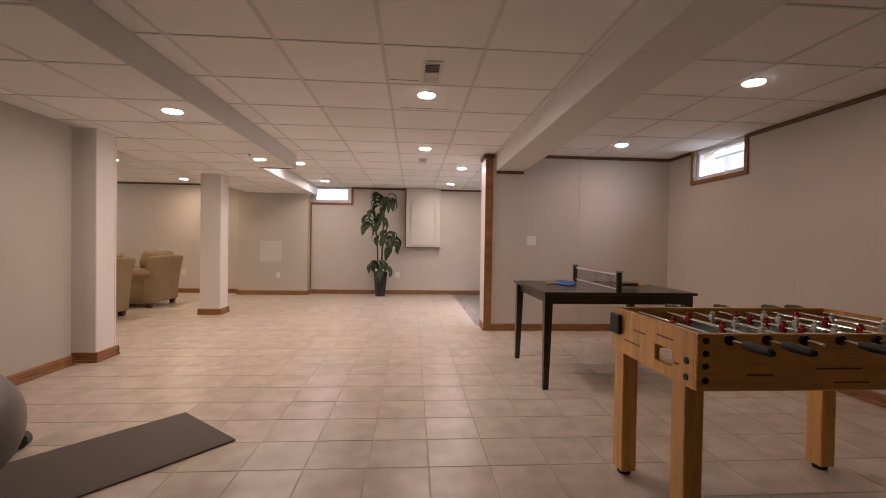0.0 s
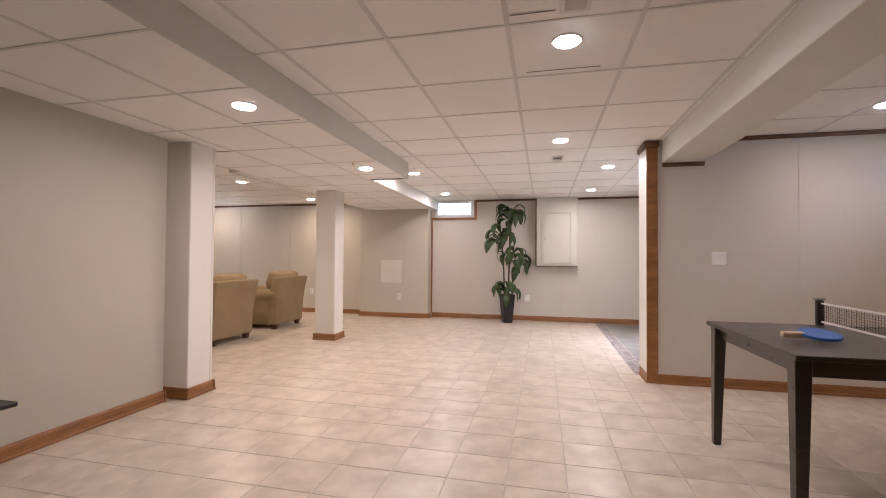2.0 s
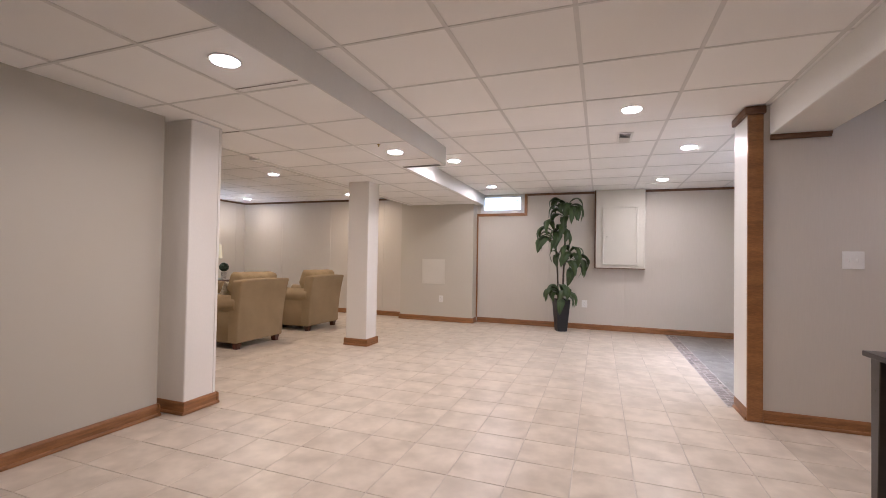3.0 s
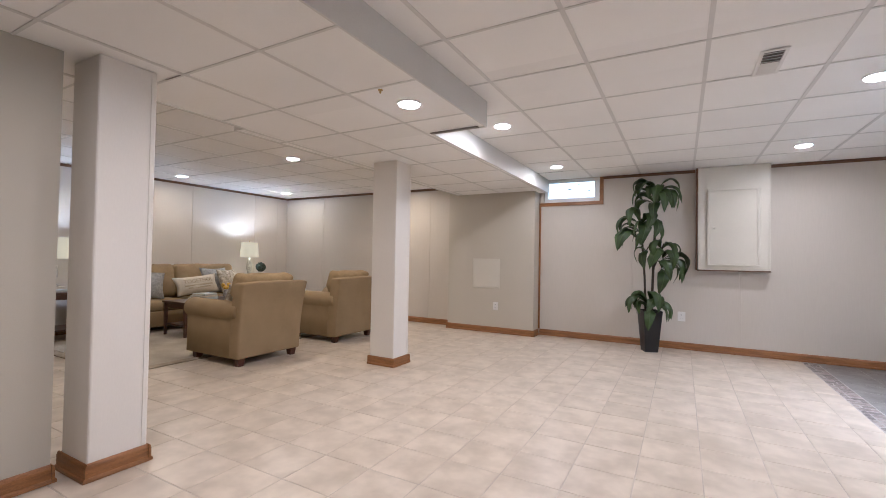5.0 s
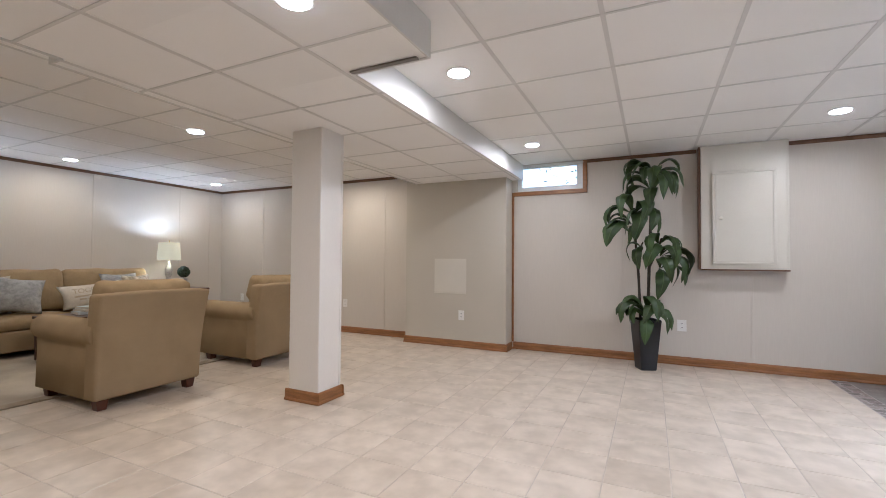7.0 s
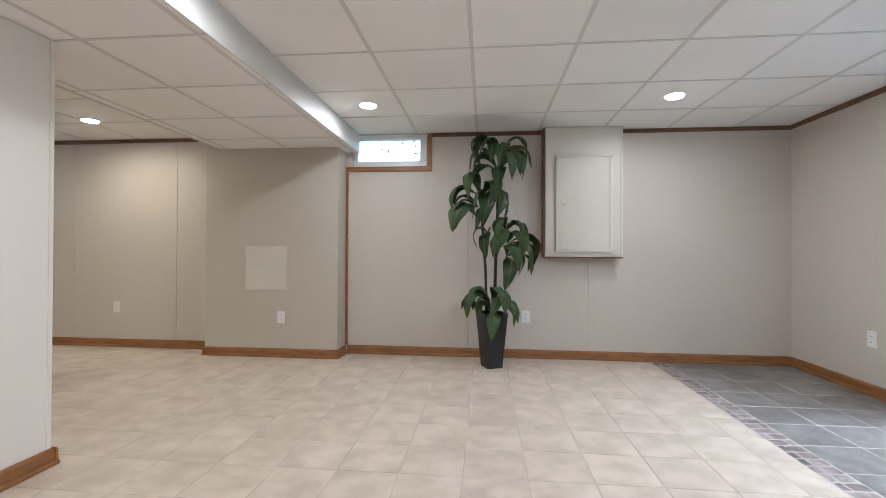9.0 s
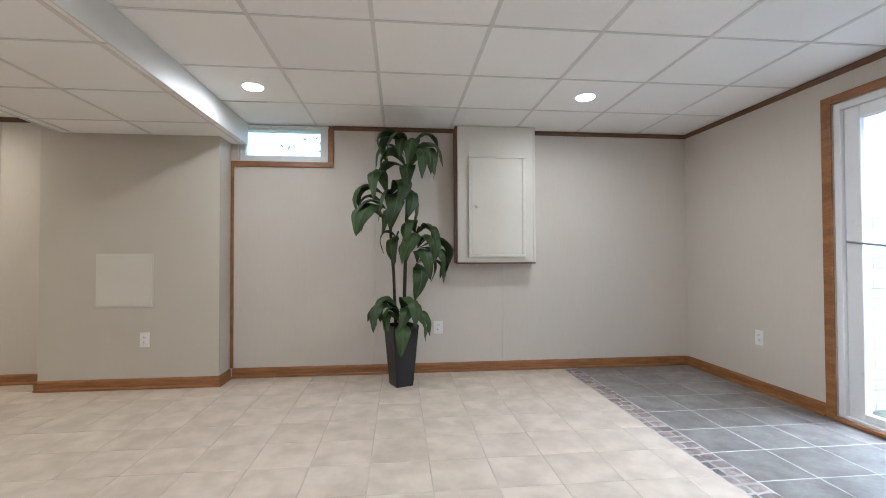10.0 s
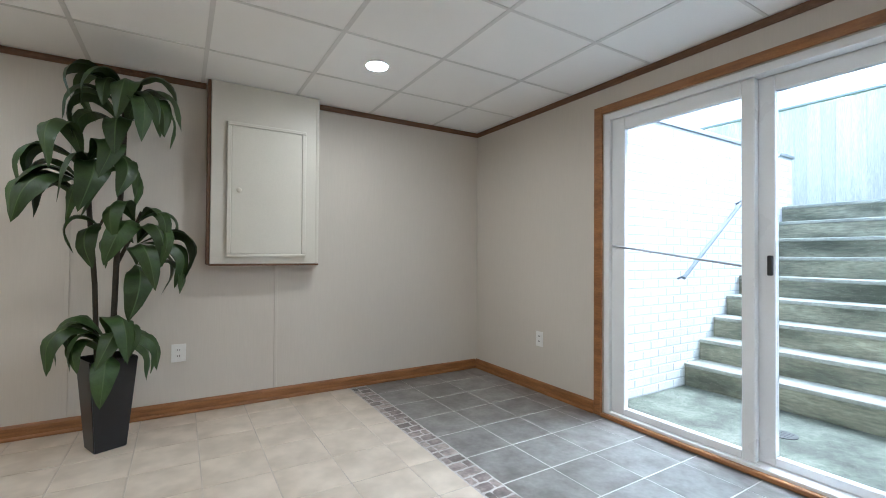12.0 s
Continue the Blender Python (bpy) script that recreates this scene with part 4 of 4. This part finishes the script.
rng = random.Random(11)
LEAVES = [leaf_mesh(*a) for a in ((0.46, 0.120, 62, -96, 0.02, 0.3), (0.50, 0.130, 48, -100, -0.02, -0.4), (0.44, 0.115, 30, -92, 0.03, 0.5), (0.52, 0.110, 66, -104, -0.03, 0.2),
                                  (0.42, 0.125, 12, -94, 0.02, -0.3), (0.48, 0.100, 54, -112, 0.04, 0.7), (0.40, 0.105, 72, -84, -0.02, -0.2), (0.47, 0.060, 50, -108, 0.03, 1.1))]


def rosette(cx, cy, cz, bearings, size, low=0.12, tips=0.0):
    """Leaves round a crown at the given bearings; every third springs a little lower."""
    for k, az in enumerate(bearings):
        ob = new("leaf", LEAVES[(k * 3 + int(cz * 10)) % len(LEAVES)])
        ob.parent = plant
        turn = az + rng.uniform(-9, 9)
        s = size * rng.uniform(0.86, 1.1)
        drop = (0.0, 0.5, 1.0)[k % 3] * low
        ob.matrix_basis = pose(cx + 0.015 * math.cos(radians(turn)), cy + 0.015 * math.sin(radians(turn)), cz - drop, 0, 0, turn) @ pose(0, 0, 0, rng.uniform(-14, 14), rng.uniform(-10, 14) + tips, 0) @ Matrix.Diagonal((s, s, s, 1))


rosette(0.065, -0.01, 1.96, (200, 250, 290, 335, 20, 160, 225, 270, 310, 355, 185, 255, 130, 300, 210), 1.06, 0.17)
rosette(-0.105, -0.02, 1.56, (175, 215, 255, 300, 345, 150, 195, 235, 275, 320, 10, 180, 240, 165, 205, 290, 260), 1.08, 0.22)
rosette(0.125, -0.04, 1.25, (260, 300, 340, 15, 230, 285, 320, 355, 275, 310, 335, 40, 250, 305), 1.0, 0.24, 10)
rosette(-0.02, -0.03, 1.24, (250, 215), 0.85, 0.05, 12)
rosette(0.0, -0.01, 0.60, (180, 225, 265, 310, 350, 30, 150, 200, 245, 290, 330, 10, 165, 215, 275), 0.98, 0.09, -4)


# ---- game tables ----
pp = thing("ping_pong_table", (2.405, 4.40, 0.0), "espresso-black dining table used for table tennis", "table")
part("tabletop", boxed(-0.60, 0.60, -0.505, 0.505, 0.727, 0.750, r=0.004, seg=2), M_ESPRESSO, pp)
for a in ((-0.555, 0.555, -0.465, -0.443), (-0.555, 0.555, 0.443, 0.465), (-0.555, -0.533, -0.442, 0.442), (0.533, 0.555, -0.442, 0.442)):
    part("apron", boxed(*a, 0.655, 0.726, r=0.002), M_ESPRESSO, pp)
for sx in (-1, 1):
    for sy in (-1, 1):
        b = boxed(-0.033, 0.033, -0.033, 0.033, 0, 0.7265, r=0.003)
        for v in b.verts:
            k = 0.62 + 0.38 * min(1, v.co.z / 0.62)
            v.co.x, v.co.y = (v.co.x - 0.033 * sx) * k + 0.033 * sx, (v.co.y - 0.033 * sy) * k + 0.033 * sy
        bmesh.ops.transform(b, matrix=pose(sx * 0.553, sy * 0.435, 0), verts=b.verts)
        part("leg", b, M_ESPRESSO, pp)
net = thing("table_tennis_net", (2.40, 4.40, 0.75), "clip-on table tennis net with white edges", "net", rz=-2.5)
for sy in (-1, 1):
    part("post", boxed(-0.018, 0.018, sy * 0.50 - 0.015, sy * 0.50 + 0.015, 0.0005, 0.150, r=0.004), M_BLACK, net)
    part("cap", boxed(-0.024, 0.024, sy * 0.50 - 0.021, sy * 0.50 + 0.021, 0.1505, 0.163, r=0.003), M_VENTG, net)
for z in (0.018, 0.128):
    part("edge_tape", boxed(-0.003, 0.003, -0.478, 0.478, z, z + 0.010), M_WHITE, net, "white edge tape")
bm = bmesh.new()
for k in range(46):
    y = -0.47 + 0.94 * k / 45
    slab(bm, -0.0008, 0.0008, y - 0.0006, y + 0.0006, 0.029, 0.127)
for k in range(6):
    z = 0.040 + 0.0146 * k
    slab(bm, -0.0009, 0.0009, -0.475, 0.475, z - 0.0006, z + 0.0006)
part("mesh", bm, M_DARK, net)


def paddle(x, y, rz, mat, label):
    ob = thing("table_tennis_paddle", (x, y, 0.7505), label, "paddle", "table tennis paddles", rz)
    ob.matrix_world = pose(x, y, 0.765, 10, 0, rz)
    b = lathe([(0.082, 0.009), (0.085, 0.0105), (0.085, 0.0225), (0.082, 0.024)], 28)
    bmesh.ops.scale(b, vec=(1.05, 0.98, 1), verts=b.verts)
    part("blade", b, mat, ob, smooth=False)
    part("handle", boxed(-0.175, -0.070, -0.014, 0.014, 0.0, 0.028, r=0.007, seg=2), M_PADW, ob, "pale wooden handle")


paddle(2.10, 4.30, 8, M_BLUE, "blue table tennis paddle with a pale handle")
paddle(2.60, 4.20, 186, M_BLACK, "black table tennis paddle with a pale handle")

fb = thing("foosball_table", (2.385, 2.50, 0.0), "pine-veneered foosball table with red and white players", "foosball table")
L, W = 0.565, 0.325
for y0, y1 in ((-W, -W + 0.022), (W - 0.022, W)):
    part("side_panel", boxed(-L, L, y0, y1, 0.595, 0.800, r=0.004), M_PINE, fb)
for x0, x1 in ((-L + 0.001, -L + 0.022), (L - 0.022, L - 0.001)):
    for y0, y1, z0, z1 in ((-W + 0.0225, W - 0.0225, 0.705, 0.800), (-W + 0.0225, W - 0.0225, 0.595, 0.640), (-W + 0.0225, -0.175, 0.640, 0.705), (-0.055, W - 0.0225, 0.640, 0.705)):
        part("end_board", boxed(x0, x1, y0, y1, z0, z1), M_PINEV, fb)
part("playfield", boxed(-L + 0.023, L - 0.023, -W + 0.023, W - 0.023, 0.715, 0.730), M_FIELD, fb, "green playfield")
for x in (-0.30, 0.0, 0.30):
    part("field_line", boxed(x - 0.004, x + 0.004, -W + 0.024, W - 0.024, 0.7305, 0.732), M_WHITE, fb)
for x in (-L + 0.042, L - 0.065):
    for y in (-W + 0.113, W - 0.066):
        part("leg", boxed(x - 0.037, x + 0.037, y - 0.044, y + 0.044, 0.022, 0.5945, r=0.004), M_PINEV, fb)
        part("leveller", lathe([(0.03, 0.0), (0.032, 0.008), (0.012, 0.012), (0.012, 0.0215)], 14), M_BLACK, fb).location = (x, y, 0)
for k in range(8):
    x = -0.45 + 0.14 * k
    s = -1 if k in (0, 1, 3, 5) else 1
    r = part("rod", rod(bmesh.new(), (x, -0.405, 0.778), (x, 0.405, 0.778), 0.0065), M_CHROME, fb, "chromed steel rod", smooth=False)
    for e in (-1, 1):
        part("bearing", rod(bmesh.new(), (x, e * (W + 0.0005), 0.778), (x, e * (W + 0.010), 0.778), 0.018), M_BLACK, fb)
    b = bmesh.new()
    rod(b, (x, s * 0.400, 0.778), (x, s * 0.435, 0.778), 0.013, 0.017)
    rod(b, (x, s * 0.435, 0.778), (x, s * 0.505, 0.778), 0.017, 0.014)
    rod(b, (x, s * 0.505, 0.778), (x, s * 0.515, 0.778), 0.014, 0.009)
    part("handle", b, M_BLACK, r, "black moulded grip")
    n = (1, 2, 3, 5, 5, 3, 2, 1)[k]
    for j in range(n):
        y = (j - (n - 1) / 2) * (0.44 / max(n, 2))
        b = bmesh.new()
        slab(b, x - 0.011, x + 0.011, y - 0.014, y + 0.014, 0.762, 0.792, r=0.004)
        slab(b, x - 0.008, x + 0.008, y - 0.009, y + 0.009, 0.737, 0.762, r=0.003)
        slab(b, x - 0.009, x + 0.009, y - 0.009, y + 0.009, 0.7925, 0.806, r=0.005)
        part("player", b, M_RED if s < 0 else M_WHITE, r)
for x, z in ((-L + 0.03, 0.775), (-L + 0.03, 0.73), (-L + 0.03, 0.685), (-L + 0.03, 0.635), (L - 0.03, 0.775), (L - 0.03, 0.635)):
    part("bolt", rod(bmesh.new(), (x, -W - 0.004, z), (x, -W - 0.0005, z), 0.012), M_BLACK, fb)
for y, z in ((-W + 0.06, 0.69), (-W + 0.06, 0.63)):
    part("bolt", rod(bmesh.new(), (-L - 0.004, y, z), (-L, y, z), 0.012), M_BLACK, fb)
part("scorer", boxed(-L - 0.02, -L + 0.0005, W - 0.10, W - 0.012, 0.68, 0.775, r=0.005), M_BLACK, fb, "black plastic scoring unit")
for x0, x1, z in ((-0.38, -0.28, 0.650), (-0.12, 0.06, 0.672), (0.16, 0.30, 0.635), (-0.05, 0.09, 0.622), (0.34, 0.48, 0.68)):
    part("knot", boxed(x0, x1, -W - 0.0012, -W + 0.001, z, z + 0.0065), M_KNOT, fb)
for y0, y1, z in ((0.02, 0.12, 0.722), (-0.18, -0.07, 0.742), (0.06, 0.20, 0.66), (-0.22, -0.19, 0.66)):
    part("knot", boxed(-L - 0.0002, -L + 0.002, y0, y1, z, z + 0.0065), M_KNOT, fb)

# ---- exercise corner ----
mat = thing("exercise_mat", (-0.975, 2.65, 0.001), "charcoal foam exercise mat laid on the tiles", "exercise mat", rz=49.5)
part("foam", boxed(-0.95, 0.93, -0.305, 0.305, 0.0, 0.010, r=0.003), M_MAT, mat)
bm = bmesh.new()
bmesh.ops.create_uvsphere(bm, u_segments=48, v_segments=32, radius=0.28)
ball = tagged(part("exercise_ball", bm, M_BALL, smooth=True), "large grey rubber exercise ball on the floor", "exercise ball")
ball.location = (-1.13, 2.62, 0.291)


def dumbbell(x, y, rz, z=0.001):
    ob = thing("dumbbell", (x, y, z), "small grey-green vinyl dumbbell on the floor", "dumbbell", "dumbbells", rz)
    part("grip", rod(bmesh.new(), (-0.06, 0, 0.042), (0.06, 0, 0.042), 0.013), M_DUMB, ob)
    for s in (-1, 1):
        b = rod(bmesh.new(), (s * 0.030, 0, 0.042), (s * 0.085, 0, 0.042), 0.043, seg=10)
        bmesh.ops.transform(b, matrix=Matrix.Translation((0, 0, 0.04)) @ pose(0, 0, 0, 30) @ Matrix.Translation((0, 0, -0.04)), verts=b.verts)
        bmesh.ops.bevel(b, geom=b.edges[:], offset=0.006, segments=2, affect="EDGES")
        part("weight_head", b, M_DUMB, ob)


dumbbell(-1.20, 3.06, -78)
dumbbell(-1.33, 3.10, -62)

bench = thing("step_bench", (-1.85, 3.05, 0.0), "low black bench with folding legs by the wall", "bench")
part("top", boxed(-0.24, 0.27, -0.55, 0.30, 0.440, 0.462, r=0.004), M_BLACK, bench)
for y in (-0.46, 0.22):
    b = bmesh.new()
    q = [(-0.20, 0.4395), (0.215, 0.4395), (0.13, 0.25), (0.165, 0.001), (0.09, 0.001), (0.03, 0.22), (-0.03, 0.22), (-0.09, 0.001), (-0.165, 0.001), (-0.13, 0.25)]
    front = [b.verts.new((x, y - 0.012, z)) for x, z in q]
    back = [b.verts.new((x, y + 0.012, z)) for x, z in q]
    b.faces.new(front)
    b.faces.new(back[::-1])
    for k in range(len(q)):
        b.faces.new((front[k], back[k], back[(k + 1) % len(q)], front[(k + 1) % len(q)]))
    part("leg_panel", b, M_BLACK, bench)
    part("bolt", rod(bmesh.new(), (0.10, y + 0.0125, 0.36), (0.10, y + 0.016, 0.36), 0.008), M_CHROME, bench)
tw = cushion(0.20, 0.26, 0.10, 0.05)
towel = tagged(part("folded_towel", tw, M_WHITE, smooth=True), "folded white towel on the black bench", "towel")
towel.location = (-1.78, 3.10, 0.4625)

# ---- outside: stairwell ----
GROUND = 1.62
stair = tagged(new("stairs_outside"), "weathered concrete stairs rising from the patio door", "stairs", kind="structure")
for n in range(9):
    x = 4.178 + 0.231 * n
    part("riser", boxed(x, x + 0.40, 6.7, 8.648, 0.18 * n - 0.02, 0.18 * (n + 1) - 0.035), M_RISER, stair)
    part("tread", boxed(x - 0.012, x + 0.245, 6.7, 8.648, 0.18 * (n + 1) - 0.034, 0.18 * (n + 1), r=0.006), M_TREAD, stair)
# Landing colour is set darker than the steps to carry the stairwell's shade.
landing = structure("landing_outside", boxed(3.196, 4.20, 6.7, 8.65, -0.15, -0.012), M_CONC, "mottled concrete landing outside the door, tone darkened for the well's shade", "patio")
ob = thing("floor_drain", (3.68, 7.76, -0.012), "round cast metal drain cover in the landing", "drain")
part("rim", lathe([(0.075, 0.0), (0.075, 0.004), (0.064, 0.006)], 24), M_DRAIN, ob)
for k in range(5):
    part("slot", boxed(-0.042, 0.042, -0.043 + 0.019 * k, -0.034 + 0.019 * k, 0.0055, 0.0075), M_DARK, ob)
wall_well_south = structure("wall_well_south", boxed(3.196, 6.30, 6.45, 6.70, -0.15, 2.16), M_MORTAR, "white painted retaining wall of the stairwell", "retaining wall")
wall_well = structure("wall_well", boxed(3.196, 6.30, 8.656, 8.90, -0.15, 2.16), M_MORTAR, "white painted brick retaining wall beside the stairs", "retaining wall")
part("coping", boxed(3.196, 6.32, 8.640, 8.92, 2.161, 2.20, r=0.006), M_METAL, wall_well, "thin grey metal coping")
rail = thing("handrail", (4.04, 8.58, 0.0), "slim galvanised handrail on the white brick wall", "handrail")
part("rail", rod(bmesh.new(), (0, 0, 0.90), (1.75, 0, 2.145), 0.016), M_RAIL, rail)
for x, z in ((0.03, 0.92), (1.0, 1.61)):
    part("bracket", rod(bmesh.new(), (x, 0, z), (x, 0.068, z - 0.03), 0.009), M_RAIL, rail)
fence = thing("board_fence", (7.40, 8.0, GROUND), "tall weathered pale board fence above the stairs", "fence")
fence_y = [-5.0 + 0.142 * k for k in range(86)]
FB = finish(boxed(-0.010, 0.010, -0.0707, 0.0707, 0.0, 1.40, r=0.003), "board", M_FENCE)
for y in fence_y:
    b = new("board", FB)
    b.parent = fence
    b.location = (rng.uniform(-0.004, 0.004), y, rng.uniform(0.0, 0.02))
for z in (0.25, 1.15):
    part("fence_rail", boxed(0.012, 0.05, -5.1, 7.2, z, z + 0.09), M_FENCE, fence)
part("top_rail", boxed(-0.03, 0.05, -5.1, 7.2, 1.425, 1.45), M_METAL, fence)

bm = bmesh.new()
B = 600
for x0, x1, y0, y1 in ((-B, B, 10.21, B), (-B, B, -B, -1.86), (-B, -6.86, -1.86, 10.21), (6.30, B, -1.86, 10.21), (4.395, 6.30, -1.86, 6.45), (3.20, 6.30, 8.90, 10.21), (-6.86, -2.27, -1.86, 3.20)):
    bm.faces.new([bm.verts.new(p) for p in ((x0, y0, GROUND), (x1, y0, GROUND), (x1, y1, GROUND), (x0, y1, GROUND))])
structure("ground", bm, M_GRASS, "lawn around the house at window-sill level", "ground")

shrub = thing("garden_shrub", (-0.55, 12.9, GROUND), "loose grey-green shrub on the lawn outside the high window", "shrub")
part("trunk", cane(((0, 0, -0.01), (0.03, 0.02, 0.5), (0.0, 0.05, 1.1), (-0.05, 0.0, 1.7)), 0.022), M_STEM, shrub)
for tip in ((0.4, 0.2, 1.0), (-0.38, -0.1, 0.9), (0.25, -0.3, 1.35), (-0.2, 0.3, 1.5)):
    part("limb", rod(bmesh.new(), (0.02, 0.02, 0.35), tip, 0.012, 0.005, 8), M_STEM, shrub)
verts, quads = [], []
for k in range(650):
    u, v, w = (rng.gauss(0, 0.36) for _ in range(3))
    c = Vector((u, v * 0.8, max(0.12, 0.95 + w * 1.25)))
    a = Vector((rng.uniform(-1, 1), rng.uniform(-1, 1), rng.uniform(-0.6, 0.6))).normalized() * rng.uniform(0.035, 0.06)
    b = a.cross(Vector((rng.uniform(-1, 1), rng.uniform(-1, 1), rng.uniform(-1, 1)))).normalized() * 0.016
    n = len(verts)
    verts += [c - a, c + b, c + a, c - b]
    quads.append((n, n + 1, n + 2, n + 3))
shrub_leaves = bpy.data.meshes.new("foliage")
shrub_leaves.from_pydata(verts, [], quads)
shrub_leaves.materials.append(M_SHRUB)
foliage = new("foliage", shrub_leaves)
foliage.parent = shrub

# ---- floor ----
bm = boxed(-6.85, 4.39, 3.24, 6.45, -0.15, -0.0024)
slab(bm, -2.30, 4.39, -1.85, 3.24, -0.15, -0.0024)
slab(bm, -6.85, 3.19, 6.45, 10.0, -0.15, -0.0024)
floor = structure("floor", bm, M_GROUT, "beige ceramic tile floor with narrow grout", "floor")
SLX = 1.82
part("slate_bed", boxed(SLX - 0.14, EW + 0.02, 6.47, NW, -0.0023, -0.0014), M_SGROUT, floor, "pale grout bed")
part("border_bed", boxed(SLX - 0.14, SLX - 0.004, 6.47, NW, -0.0013, -0.0006), M_MGROUT, floor)


def tile_mesh(w, d, gap, bev=0.0016):
    a, b = w / 2 - gap / 2, d / 2 - gap / 2
    vs = [(-a, -b, -0.006), (a, -b, -0.006), (a, b, -0.006), (-a, b, -0.006)]
    vs += [(x, y, -bev) for x, y, _ in vs[:4]]
    vs += [(x - math.copysign(bev, x), y - math.copysign(bev, y), 0.0) for x, y, _ in vs[:4]]
    fs = [(k, (k + 1) % 4, 4 + (k + 1) % 4, 4 + k) for k in range(4)] + [(4 + k, 4 + (k + 1) % 4, 8 + (k + 1) % 4, 8 + k) for k in range(4)] + [(8, 9, 10, 11)]
    return vs, fs


def mesh_of(name, vs, fs, mat):
    me = bpy.data.meshes.new(name)
    me.from_pydata(vs, [], fs)
    me.materials.append(mat)
    return me


TX, TY = 0.302, 0.300
TV, TF = tile_mesh(TX, TY, 0.006)
TILE = mesh_of("tile", TV, TF, M_FLOOR)
rest_v, rest_f = [], []


def rest(vs, fs, cx, cy, cz, sx0, sx1, sy0, sy1):
    n = len(rest_v)
    for x, y, z in vs:
        rest_v.append((max(sx0, min(sx1, cx + x)), max(sy0, min(sy1, cy + y)), cz + z))
    rest_f.extend([tuple(n + k for k in f) for f in fs])


for i in range(-24, 16):
    for j in range(-34, 9):
        cx, cy = 0.002 + TX * (i + 0.5), 7.94 + TY * (j + 0.5)
        if cx > 4.3 or cy < -1.75 or cy > NW + 0.14 or cx < -6.75:
            continue
        if cy < 3.25 and cx < -2.3:
            continue
        if cx > SLX - 0.14 + TX / 2 and cy > 6.4:
            continue
        lim = SLX - 0.142 if cy > 6.3 else 99.0
        near = -1.6 < cx < 1.4 and 3.3 < cy < 9.6
        if near:
            b = new("tile", TILE)
            b.parent = floor
            b.location = (cx, cy, rng.uniform(-0.0006, 0.0004))
        elif not (cx - TX / 2 > lim):
            rest(TV, TF, cx, cy, rng.uniform(-0.0006, 0.0004), -99, lim, -99, 99)
me = mesh_of("tiles", rest_v, rest_f, M_FLOOR)
ob = new("tiles", me)
ob.parent = floor
tagged(ob, kind="stuff")

SV, SF = tile_mesh(0.318, 0.305, 0.0055)
SLATE = mesh_of("slate_tile", SV, SF, M_SLATE)
for i in range(4):
    for j in range(12):
        cx, cy = SLX + 0.315 * (i + 0.5), 8.17 - 0.305 * 6 + 0.305 * (j + 0.5)
        x1, y0, y1 = min(EW, cx + 0.1575), max(6.47, cy - 0.1525), min(NW, cy + 0.1525)
        if y1 - y0 < 0.04 or x1 - cx < -0.1:
            continue
        b = new("slate_tile", SLATE)
        b.parent = floor
        b.location = ((cx - 0.1575 + x1) / 2, (y0 + y1) / 2, rng.uniform(-0.001, 0.0))
        b.scale = ((x1 - cx + 0.1575) / 0.315, (y1 - y0) / 0.305, 1)
# mosaic border between the two tiles
CHIPS = []
for k in range(8):
    half = 0.042 if k % 2 else 0.020
    ring = [(sx * (half + rng.uniform(-0.006, 0.003)), sy * (0.0335 + rng.uniform(-0.006, 0.002))) for sx, sy in ((-1, -1), (0.1, -1.05), (1, -0.9), (1.08, 0.1), (1, 1), (-0.1, 1.05), (-1, 0.9), (-0.92, -0.1))]
    n = len(ring)
    vs = [(x, y, -0.006) for x, y in ring] + [(x, y, -0.001) for x, y in ring] + [(x * 0.92, y * 0.92, 0.0006) for x, y in ring]
    fs = [(q, (q + 1) % n, n + (q + 1) % n, n + q) for q in range(n)] + [(n + q, n + (q + 1) % n, 2 * n + (q + 1) % n, 2 * n + q) for q in range(n)] + [tuple(2 * n + q for q in range(n))]
    CHIPS.append(mesh_of("mosaic_tile", vs, fs, M_MOSAIC))
for j in range(45):
    wide_first = rng.random() < 0.5
    y = 6.51 + 0.0765 * j
    for i in range(2):
        wide = wide_first == (i == 0)
        x = SLX - 0.136 + ((0.044 if wide else 0.022) if i == 0 else (0.088 if wide else 0.110))
        b = new("mosaic_tile", CHIPS[2 * rng.randrange(4) + (1 if wide else 0)])
        b.parent = floor
        b.location = (x, y + rng.uniform(-0.002, 0.002), 0.0)
        b.rotation_euler = (0, 0, math.pi if rng.random() < 0.5 else 0.0)

# bricks of the stairwell wall
bv = boxed(-0.099, 0.099, -0.004, 0.05, -0.0305, 0.0305, r=0.003)
BRICK = finish(bv, "brick", M_BRICK)
rest_v, rest_f = [], []
for row in range(31):
    for col in range(-1, 16):
        x = 3.30 + 0.205 * col + (0.1025 if row % 2 else 0.0)
        z = 0.024 + 0.0695 * row
        if x < 3.30 or x > 6.19:
            continue
        if row < 22 and x < 5.95:
            b = new("brick", BRICK)
            b.parent = wall_well
            b.location = (x, 8.6585 + rng.uniform(-0.002, 0.0), z)
        else:
            n = len(rest_v)
            rest_v += [(x + v.co.x, 8.658 + v.co.y, z + v.co.z) for v in BRICK.vertices]
            rest_f += [tuple(n + q for q in p.vertices) for p in BRICK.polygons]
ob = new("bricks", mesh_of("bricks", rest_v, rest_f, M_BRICK))
ob.parent = wall_well
tagged(ob, kind="stuff")
